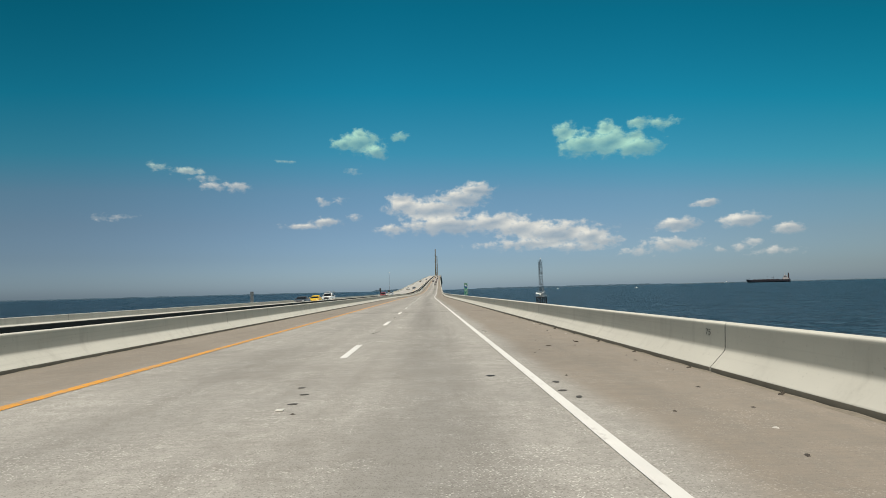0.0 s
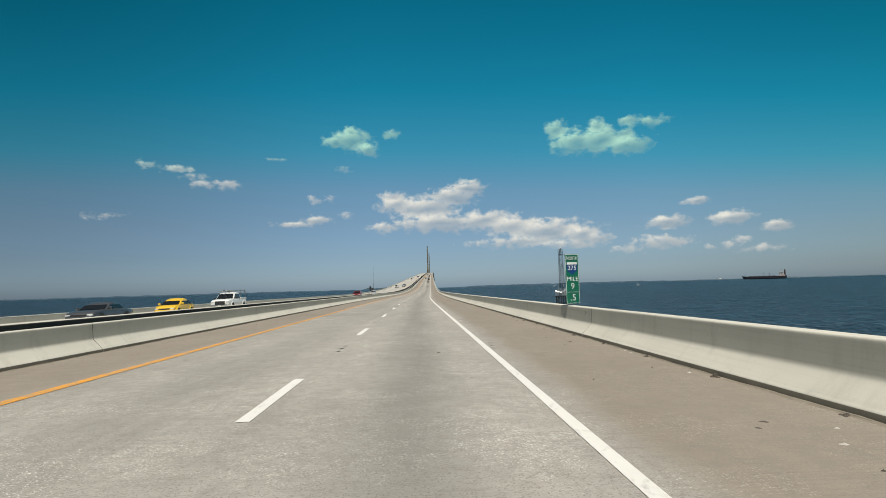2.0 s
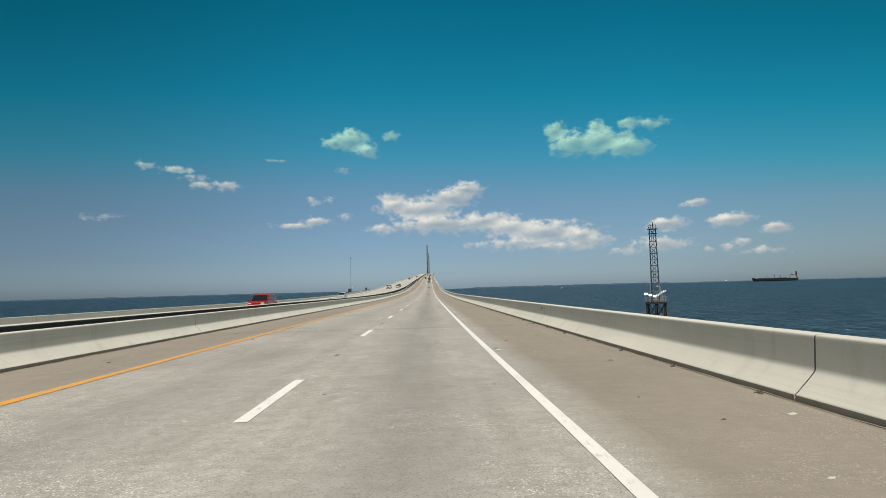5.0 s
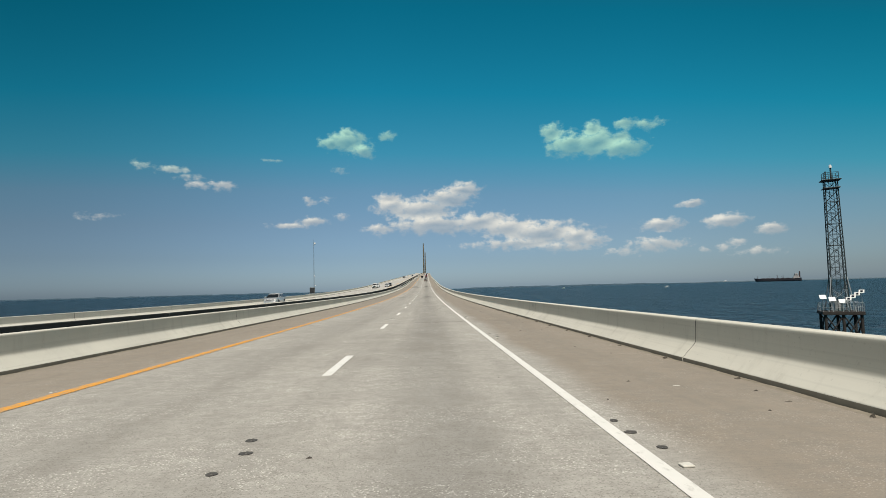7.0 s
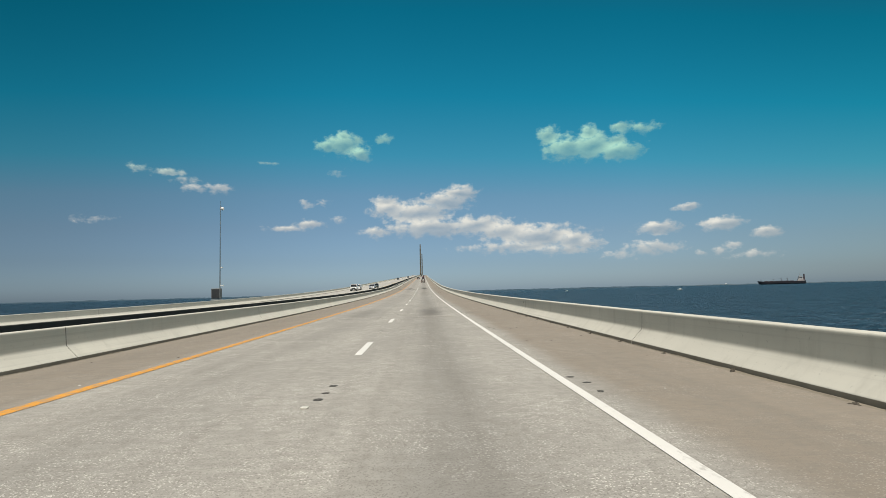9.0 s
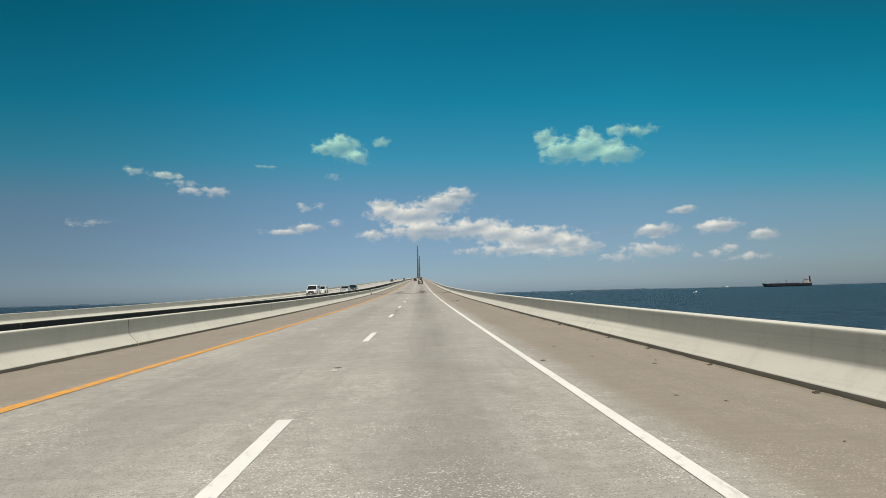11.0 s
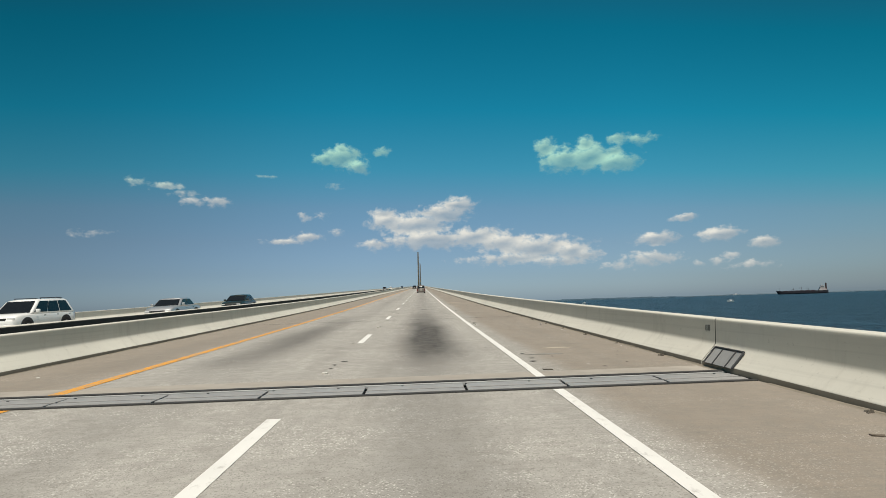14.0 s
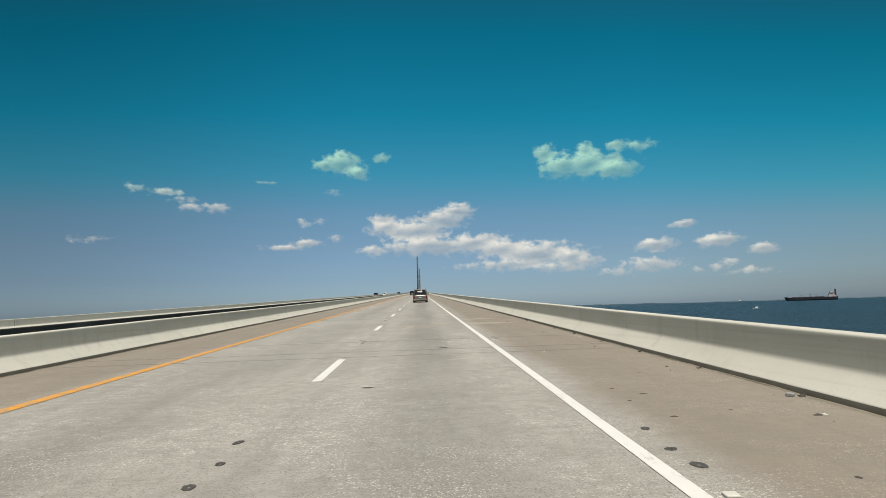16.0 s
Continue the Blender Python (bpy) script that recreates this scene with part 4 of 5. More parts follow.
def range_tower(x, y):
    tower = tagged(new("range_tower"), "dark lattice tower with white panels on a timber platform", "lattice tower")
    top = 3.95
    bm = bmesh.new()
    box(bm, -1.95, 1.95, -1.95, 1.95, top - 0.4, top, 0.04)
    part("platform", bm, TIMBER, tower)
    for px in (-1.65, 0.0, 1.65):
        for py in (-1.65, 1.65):
            bm = bmesh.new()
            rod(bm, (px, py, -3.0), (px, py, top - 0.4), 0.16, 0.15, 10)
            part("pile", bm, TIMBER, tower)
    for py in (-1.75, 1.75):
        for x0, x1 in ((-1.65, 0.0), (0.0, 1.65), (0.0, -1.65), (1.65, 0.0)):
            bm = bmesh.new()
            rod(bm, (x0, py, 0.5), (x1, py, top - 0.5), 0.075, None, 6)
            part("brace", bm, TIMBER, tower)
    for px in (-1.75, 1.75):
        for s in (-1, 1):
            bm = bmesh.new()
            rod(bm, (px, -1.65 * s, 0.5), (px, 1.65 * s, top - 0.5), 0.075, None, 6)
            part("brace", bm, TIMBER, tower)

    def half(z):
        return 0.78 - 0.17 * (z - top) / 15.6
    head = 20.8
    for sx in (-1, 1):
        for sy in (-1, 1):
            bm = bmesh.new()
            rod(bm, (sx * half(top), sy * half(top), top - 0.05), (sx * half(head), sy * half(head), head), 0.055, 0.045, 8)
            part("leg", bm, LATTICE, tower)
    bays = 12
    for i in range(bays):
        z0, z1 = top + (head - top) * i / bays, top + (head - top) * (i + 1) / bays
        low = i < 2
        for side in range(4):
            turn = pose(0, 0, 0, 0, 0, side * 90)
            h0, h1 = half(z0), half(z1)
            bm = bmesh.new()
            rod(bm, turn @ Vector((-h0, -h0, z0)), turn @ Vector((h1, -h1, z1)), 0.028, None, 5)
            rod(bm, turn @ Vector((h0, -h0, z0)), turn @ Vector((-h1, -h1, z1)), 0.028, None, 5)
            part("cross_brace", bm, GALV if low else LATTICE, tower)
            bm = bmesh.new()
            rod(bm, turn @ Vector((-h1, -h1, z1)), turn @ Vector((h1, -h1, z1)), 0.04 if i % 2 else 0.028, None, 5)
            part("strut", bm, LATTICE, tower)
    for sx in (-1, 1):
        for sy in (-1, 1):
            bm = bmesh.new()
            rod(bm, (sx * 1.25, sy * 1.25, top - 0.02), (sx * half(top + 4.4), sy * half(top + 4.4), top + 4.4), 0.06, 0.05, 6)
            part("raking_strut", bm, GALV, tower)
    # ladder, head platform, rails, lantern
    bm = bmesh.new()
    for sx in (-0.2, 0.2):
        rod(bm, (sx, -0.3, top), (sx, -0.3, head + 1.0), 0.03, None, 5)
    for i in range(54):
        rod(bm, (-0.2, -0.3, top + 0.3 + i * 0.31), (0.2, -0.3, top + 0.3 + i * 0.31), 0.015, None, 4)
    part("ladder", bm, LATTICE, tower)
    for wide, z in ((0.95, head), (0.82, head - 1.05)):
        bm = bmesh.new()
        box(bm, -wide, wide, -wide, wide, z, z + 0.1, 0.02)
        part("head_platform", bm, LATTICE, tower)
    for sx, sy, ex, ey in ((-1, -1, 1, -1), (1, -1, 1, 1), (1, 1, -1, 1), (-1, 1, -1, -1)):
        bm = bmesh.new()
        for z in (head + 0.5, head + 1.0):
            rod(bm, (sx * 0.7, sy * 0.7, z), (ex * 0.7, ey * 0.7, z), 0.025, None, 5)
        rod(bm, (sx * 0.7, sy * 0.7, head), (sx * 0.7, sy * 0.7, head + 1.02), 0.035, None, 5)
        part("rail", bm, LATTICE, tower)
    bm = bmesh.new()
    rod(bm, (0.1, 0, head), (0.1, 0, head + 1.7), 0.11, 0.08, 10)
    rod(bm, (-0.4, 0.15, head), (-0.4, 0.15, head + 1.3), 0.07, None, 8)
    part("lantern_mast", bm, LATTICE, tower)
    bm = bmesh.new()
    rod(bm, (0.1, 0, head + 1.7), (0.1, 0, head + 2.1), 0.17, 0.10, 10)
    part("lantern", bm, WHITE, tower)
    # rails of the lower platform, ring of panels
    for sx, sy, ex, ey in ((-1, -1, 1, -1), (1, -1, 1, 1), (1, 1, -1, 1), (-1, 1, -1, -1)):
        bm = bmesh.new()
        for z in (top + 0.55, top + 1.1):
            rod(bm, (sx * 1.87, sy * 1.87, z), (ex * 1.87, ey * 1.87, z), 0.025, None, 5)
        for k in range(5):
            a, b = sx + (ex - sx) * k / 4, sy + (ey - sy) * k / 4
            rod(bm, (a * 1.87, b * 1.87, top), (a * 1.87, b * 1.87, top + 1.12), 0.03, None, 5)
        part("rail", bm, GALV, tower)
    spread = (-1.75, -0.9, 0.0, 0.55, 0.98, 1.41, 1.84)
    for i, px in enumerate(spread):
        z = top + 1.85 - 0.28 * min(i, 2) + 0.30 * max(0, i - 2)
        tilt = pose(px, -1.8 + 0.15 * abs(i - 3), z, 62, 0, 12 if i < 3 else -22)
        bm = bmesh.new()
        w = 0.34 if i < 3 else 0.26
        box(bm, -w, w, -w * 0.85, w * 0.85, -0.03, 0.03, 0.01, tilt)
        p = part("panel", bm, WHITE, tower)
        if i >= 3:
            bm = bmesh.new()
            box(bm, -0.12, 0.12, -0.12, 0.12, 0.028, 0.036, 0.0, tilt)
            part("cells", bm, CELLS, p)
        bm = bmesh.new()
        rod(bm, (px, -1.8 + 0.15 * abs(i - 3) + 0.1, top), (px, -1.8 + 0.15 * abs(i - 3) + 0.06, z), 0.03, None, 5)
        part("panel_post", bm, GALV, tower)
    bm = bmesh.new()
    box(bm, -0.4, 0.4, 0.3, 1.0, top, top + 1.3, 0.03)
    part("cabinet", bm, GALV, tower)
    tower.matrix_world = pose(x, y, 0, 0, 0, -28) @ Matrix.Diagonal((1.13, 1.13, 1, 1))


range_tower(54.7, 267.2)

# the green distance sign on the barrier
SIGN_G = plain("green sign sheeting", (0.004, 0.155, 0.095), 0.45, 0, 6.0, 0.12)
SIGN_W = plain("white sign sheeting", (0.80, 0.82, 0.80), 0.45, 0, 6.0, 0.08)
SIGN_B = plain("blue sign sheeting", (0.010, 0.055, 0.22), 0.45, 0, 6.0, 0.1)
SIGN_BACK = plain("dull grey sign back", (0.12, 0.135, 0.145), 0.6, 0.2, 6.0, 0.2)


def lettering(body, size, x, z, mat, parent, name="lettering", width=None):
    cu = bpy.data.curves.new(name, "FONT")
    cu.body, cu.size, cu.align_x, cu.align_y, cu.extrude = body, size, "CENTER", "CENTER", 0.002
    ob = new(name, cu)
    dg = bpy.context.evaluated_depsgraph_get()
    me = bpy.data.meshes.new_from_object(ob.evaluated_get(dg))
    bpy.data.objects.remove(ob)
    bpy.data.curves.remove(cu)
    me.materials.clear()
    me.materials.append(mat)
    t = new(name, me)
    t.parent = parent
    sx = 1.0
    if width:
        xs = [v.co.x for v in me.vertices]
        sx = width / max(0.01, max(xs) - min(xs))
    t.matrix_local = Matrix.Translation((x, -0.016, z)) @ pose(0, 0, 0, 90, 0, 0) @ Matrix.Diagonal((sx, 1, 1, 1))
    return t


def mile_sign(x, y, base, facing, label, front):
    sign = tagged(new("mile_sign"), label, "road sign", "mile signs")
    w, h = 0.47, 1.62
    bm = bmesh.new()
    rod(bm, (0, 0.05, -1.0), (0, 0.05, h + 0.0), 0.035, None, 8)
    part("post", bm, STEEL, sign)
    bm = bmesh.new()
    box(bm, -w / 2, w / 2, 0.0, 0.012, 0.0, h, 0.004)
    board = part("board", bm, SIGN_BACK, sign)
    bm = bmesh.new()
    box(bm, -w / 2, w / 2, -0.006, -0.001, 0.0, h)
    face = part("face", bm, SIGN_G, sign)
    if front:
        for x0, x1, z0, z1 in ((-0.225, 0.225, h - 0.022, h - 0.01), (-0.225, 0.225, 0.01, 0.022), (-0.225, -0.214, 0.022, h - 0.022), (0.214, 0.225, 0.022, h - 0.022), (-0.214, 0.214, 0.37, 0.382)):
            bm = bmesh.new()
            box(bm, x0, x1, -0.012, -0.008, z0, z1)
            part("border", bm, SIGN_W, sign)
        lettering("N", 0.19, -0.155, 1.485, SIGN_W, sign, width=0.085)
        lettering("ORTH", 0.155, 0.05, 1.475, SIGN_W, sign, width=0.28)
        bm = bmesh.new()
        pts = [(-0.17, 1.36), (0.17, 1.36), (0.195, 1.24), (0.16, 1.07), (0.0, 0.94), (-0.16, 1.07), (-0.195, 1.24)]
        f = bm.faces.new([bm.verts.new((px, -0.010, pz)) for px, pz in pts])
        r = bmesh.ops.extrude_face_region(bm, geom=[f])
        bmesh.ops.translate(bm, vec=(0, 0.003, 0), verts=[v for v in r["geom"] if isinstance(v, bmesh.types.BMVert)])
        part("route_shield", bm, SIGN_B, sign, "blue route shield")
        bm = bmesh.new()
        box(bm, -0.172, 0.172, -0.014, -0.011, 1.275, 1.355)
        part("shield_band", bm, SIGN_W, sign)
        lettering("275", 0.20, 0, 1.16, SIGN_W, sign, width=0.29)
        lettering("MILE", 0.19, 0, 0.80, SIGN_W, sign, width=0.38)
        lettering("9", 0.27, 0, 0.56, SIGN_W, sign)
        lettering(".5", 0.30, 0, 0.19, SIGN_W, sign)
    sign.matrix_world = pose(x, y, base, 0, 0, facing)


mile_sign(7.10 + road_x(73.3), 73.3, road_z(73.3) + 0.86, 9, "green mile sign with white lettering beside the barrier", True)
mile_sign(-24.1 + road_x(82.5), 82.5, road_z(82) + 0.52, 180, "back of a mile sign on the far barrier", False)

# a camera mast with its cabinet on the far side
mast = tagged(new("camera_mast"), "slim grey camera mast with a cabinet beside the barrier", "camera mast")
bm = bmesh.new()
rod(bm, (0, 0, -1.2), (0, 0, 12.2), 0.085, 0.035, 10)
part("pole", bm, STEEL, mast)
bm = bmesh.new()
box(bm, -0.95, 0.15, -0.45, 0.35, 0.35, 1.65, 0.06)
cab = part("cabinet", bm, plain("grey cabinet paint", (0.16, 0.17, 0.175), 0.55, 0.2, 5.0, 0.2), mast)
bm = bmesh.new()
box(bm, -0.85, 0.1, -0.475, -0.445, 0.45, 1.55, 0.02)
part("door", bm, DARK_STEEL, cab)
bm = bmesh.new()
box(bm, -1.0, 0.25, -0.5, 0.4, 0.0, 0.3, 0.03)
part("bracket", bm, STEEL, mast)
bm = bmesh.new()
bmesh.ops.create_uvsphere(bm, u_segments=14, v_segments=10, radius=0.22, matrix=Matrix.Translation((0.25, 0, 11.9)))
part("camera_dome", bm, WHITE, mast, "white camera dome", True)
bm = bmesh.new()
rod(bm, (0, 0, 12.15), (0.25, 0, 12.15), 0.03, None, 6)
rod(bm, (0, 0, 12.1), (0, 0, 12.9), 0.02, None, 6)
part("arm", bm, STEEL, mast)
for z, r in ((2.0, 0.35), (4.3, 0.2)):
    bm = bmesh.new()
    rod(bm, (0, 0, z), (r, 0, z), 0.02, None, 6)
    box(bm, r - 0.1, r + 0.1, -0.12, 0.12, z - 0.09, z + 0.09, 0.03)
    part("sensor", bm, WHITE, mast)
mast.location = (-24.35, 327.5, road_z(327.5) + 0.35)

# a beacon far out, the cargo ship, boats
beacon = tagged(new("channel_beacon"), "dark channel beacon on piles in the bay", "beacon")
bm = bmesh.new()
for sx, sy in ((-1.5, -1.5), (1.5, -1.5), (0, 1.8)):
    rod(bm, (sx, sy, -3), (sx * 0.6, sy * 0.6, 9), 0.5, 0.4, 8)
part("piles", bm, TIMBER, beacon)
bm = bmesh.new()
box(bm, -2.2, 2.2, -0.4, 0.4, 8, 15, 0.1)
part("daymark", bm, DARK_STEEL, beacon)
beacon.location = (-151, 1469, 0)

HULL = plain("rust-dark hull paint", (0.022, 0.020, 0.028), 0.6, 0, 0.15, 0.35)
DECKP = plain("dull red deck paint", (0.055, 0.038, 0.042), 0.7, 0, 0.2, 0.3)
SHIPW = plain("off-white ship paint", (0.46, 0.43, 0.43), 0.6, 0, 0.3, 0.2)
ship = tagged(new("cargo_ship"), "dark-hulled cargo ship with pale superstructure on the bay", "ship")
bm = bmesh.new()
prof = []
for i in range(25):
    t = i / 24
    yy = -86 + 172 * t
    full = min(1.0, (t / 0.06) ** 0.5 if t > 0 else 0.05, ((1 - t) / 0.16) ** 0.6 if t < 1 else 0.02)
    sheer = 10.5 + 3.0 * max(0, (t - 0.86) / 0.14) ** 1.3 + 1.6 * max(0, (0.12 - t) / 0.12)
    rake = 6 * max(0.0, (t - 0.9) / 0.1)
    w = 13.5 * full
    prof.append([bm.verts.new(v) for v in ((-w, yy + rake, sheer), (-w * 0.97, yy, 3.0), (-w * 0.6, yy - rake * 0.5, -4.0), (w * 0.6, yy - rake * 0.5, -4.0), (w * 0.97, yy, 3.0), (w, yy + rake, sheer))])
for a, b in zip(prof, prof[1:]):
    for i in range(6):
        bm.faces.new((a[i], a[(i + 1) % 6], b[(i + 1) % 6], b[i]))
bm.faces.new(prof[0])
bm.faces.new(prof[-1][::-1])
part("hull", bm, HULL, ship)
for i in range(6):
    bm = bmesh.new()
    box(bm, -9, 9, -42 + i * 18.5, -42 + i * 18.5 + 14, 10.3, 12.6, 0.2)
    part("hatch_cover", bm, DECKP, ship)
for i, (y0, y1, w, z0, z1) in enumerate(((-80, -54, 12.5, 10.3, 14.5), (-76, -57, 12.0, 14.5, 19.0), (-74, -59, 11.5, 19.0, 23.5), (-72, -61, 13.0, 23.5, 27.5))):
    bm = bmesh.new()
    box(bm, -w, w, y0, y1, z0, z1, 0.3)
    deckhouse = part("deckhouse", bm, SHIPW, ship)
    bm = bmesh.new()
    box(bm, -w + 1, w - 1, y1 + 0.02, y1 + 0.1, z0 + 1.6, z0 + 2.6)
    part("window_row", bm, CELLS, deckhouse)
bm = bmesh.new()
rod(bm, (0, -79, 10.3), (0, -80, 36.0), 3.4, 2.6, 14)
part("funnel", bm, DECKP, ship)
bm = bmesh.new()
rod(bm, (0, -64, 29), (0, -64, 39), 0.6, 0.25, 8)
rod(bm, (-3, -64, 34), (3, -64, 34), 0.2, None, 6)
part("radar_mast", bm, SHIPW, ship)
bm = bmesh.new()
rod(bm, (0, 78, 12), (0, 78, 22), 0.5, 0.25, 8)
part("foremast", bm, DECKP, ship)
for yy, tall in ((-20, 22), (2, 24), (30, 20)):
    bm = bmesh.new()
    rod(bm, (0, yy, 12), (0, yy, tall), 0.7, 0.4, 8)
    rod(bm, (0, yy, tall - 2), (0, yy + 9, tall - 4), 0.35, 0.2, 6)
    part("deck_crane", bm, DECKP, ship)
ship.matrix_world = pose(1610, 2660, 0, 0, 0, 61) @ Matrix.Diagonal((1.05, 1.05, 1.2, 1))


def motor_boat(x, y, turn, size, label):
    boat = tagged(new("motor_boat"), label, "boat", "small boats")
    bm = bmesh.new()
    rows = []
    for t, w, z in ((0.0, 0.9, 1.0), (0.35, 1.0, 1.0), (0.7, 0.8, 1.15), (0.9, 0.4, 1.35), (1.0, 0.03, 1.5)):
        yy = (t - 0.5) * 7
        rows.append([bm.verts.new(v) for v in ((-w * 1.3, yy, z), (-w * 0.8, yy - 0.2 * t, -0.3), (w * 0.8, yy - 0.2 * t, -0.3), (w * 1.3, yy, z))])
    for a, b in zip(rows, rows[1:]):
        for i in range(4):
            bm.faces.new((a[i], a[(i + 1) % 4], b[(i + 1) % 4], b[i]))
    bm.faces.new(rows[0])
    bm.faces.new(rows[-1][::-1])
    part("hull", bm, WHITE, boat)
    bm = bmesh.new()
    box(bm, -0.9, 0.9, -1.2, 1.2, 0.9, 2.2, 0.15)
    part("cabin", bm, WHITE, boat)
    bm = bmesh.new()
    box(bm, -0.8, 0.8, 1.1, 1.215, 1.4, 2.0)
    part("windscreen", bm, CELLS, boat)
    bm = bmesh.new()
    box(bm, -1.0, 1.0, -1.6, 1.3, 2.5, 2.6, 0.04)
    for sx in (-0.85, 0.85):
        rod(bm, (sx, -1.4, 1.0), (sx, -1.4, 2.5), 0.04, None, 6)
    part("canopy", bm, WHITE, boat)
    boat.matrix_world = pose(x, y, 0, 0, 0, turn) @ Matrix.Scale(size, 4)


motor_boat(400, 1095, 75, 1.15, "small white motor boat on the dark water")
motor_boat(2150, 4080, 65, 4.5, "white vessel far out near the horizon")
motor_boat(330, 1500, -60, 1.2, "tiny white boat far out on the bay")

# bay numbers stencilled on the barrier just past each numbered joint
STENCIL = plain("black stencil paint", (0.045, 0.045, 0.045), 0.8, 0, 12.0, 0.3)
STENCIL_FADED = plain("faded stencil paint", (0.17, 0.165, 0.15), 0.85, 0, 14.0, 0.4)
for n in range(75, 90):
    y = 40.75 + 30.6 * (n - 76) if n < 88 else (409.35 if n == 88 else 450.12)
    faded = n in (78, 82, 83, 87)
    number = tagged(new("stencil_mark"), "faded stencilled bay number on the barrier beside a joint" if faded else "black stencilled bay number on the barrier beside a joint", "stencil mark", "stencil marks")
    lettering(str(n), 0.15, 0, 0, STENCIL_FADED if faded else STENCIL, number, "digits", 0.165)
    number.matrix_world = pose(OURS_R - 0.103 + road_x(y), y, road_z(y) + 0.62, 0, 0, -90 + turn_deg_at(y)) @ pose(0, 0, 0, -3.4, 0, 0)


# ---- vehicles ----
GLASS = plain("dark tinted car glass", (0.012, 0.015, 0.018), 0.12, 0, 3.0, 0.2, 0.4)
RUBBER = plain("black rubber", (0.018, 0.018, 0.018), 0.85, 0, 20.0, 0.3)
RIM = plain("grey alloy", (0.42, 0.42, 0.43), 0.35, 0.8, 20.0, 0.2)
TRIM = plain("black plastic trim", (0.022, 0.022, 0.023), 0.6, 0, 20.0, 0.3)
LAMP_R = plain("red lamp plastic", (0.14, 0.012, 0.013), 0.25, 0, 20.0, 0.2)
LAMP_W = plain("clear lamp plastic", (0.62, 0.63, 0.62), 0.15, 0.2, 20.0, 0.15)
CHROME = plain("chrome", (0.60, 0.60, 0.61), 0.2, 1.0, 20.0, 0.15)
PLATE_W = plain("pale number plate", (0.55, 0.56, 0.52), 0.5, 0, 20.0, 0.15)


def car_paint(name, colour, metal=0.0):
    k = Nodes(name)
    c = k.mix(k.noise(3.0, 4.0), tuple(v * 0.9 for v in colour), colour)
    c = k.mix(k.range(k.noise(1.2, 5.0), 0.5, 0.8, 0, 0.25), c, tuple(v * 0.72 for v in colour))
    k.bsdf.inputs["Coat Weight"].default_value = 0.5
    k.bsdf.inputs["Coat Roughness"].default_value = 0.06
    return k.done(c, 0.38, metal)


def loft(bm, rows, close=True):
    """Join rings of points."""
    rings = [[bm.verts.new(p) for p in r] for r in rows]
    n = len(rings[0])
    for a, b in zip(rings, rings[1:]):
        for i in range(n if close else n - 1):
            bm.faces.new((a[i], a[(i + 1) % n], b[(i + 1) % n], b[i]))
    bm.faces.new(rings[0])
    bm.faces.new(rings[-1][::-1])
    return bm


def pane(bm, pts, lift):
    """A thin pane over three or four points, lifted along its normal."""
    a, b, c = Vector(pts[0]), Vector(pts[1]), Vector(pts[2])
    n = (b - a).cross(c - a).normalized() * lift
    f = bm.faces.new([bm.verts.new(Vector(p) + n) for p in pts])
    r = bmesh.ops.extrude_face_region(bm, geom=[f])
    bmesh.ops.translate(bm, vec=-n * 1.6, verts=[v for v in r["geom"] if isinstance(v, bmesh.types.BMVert)])
    return bm


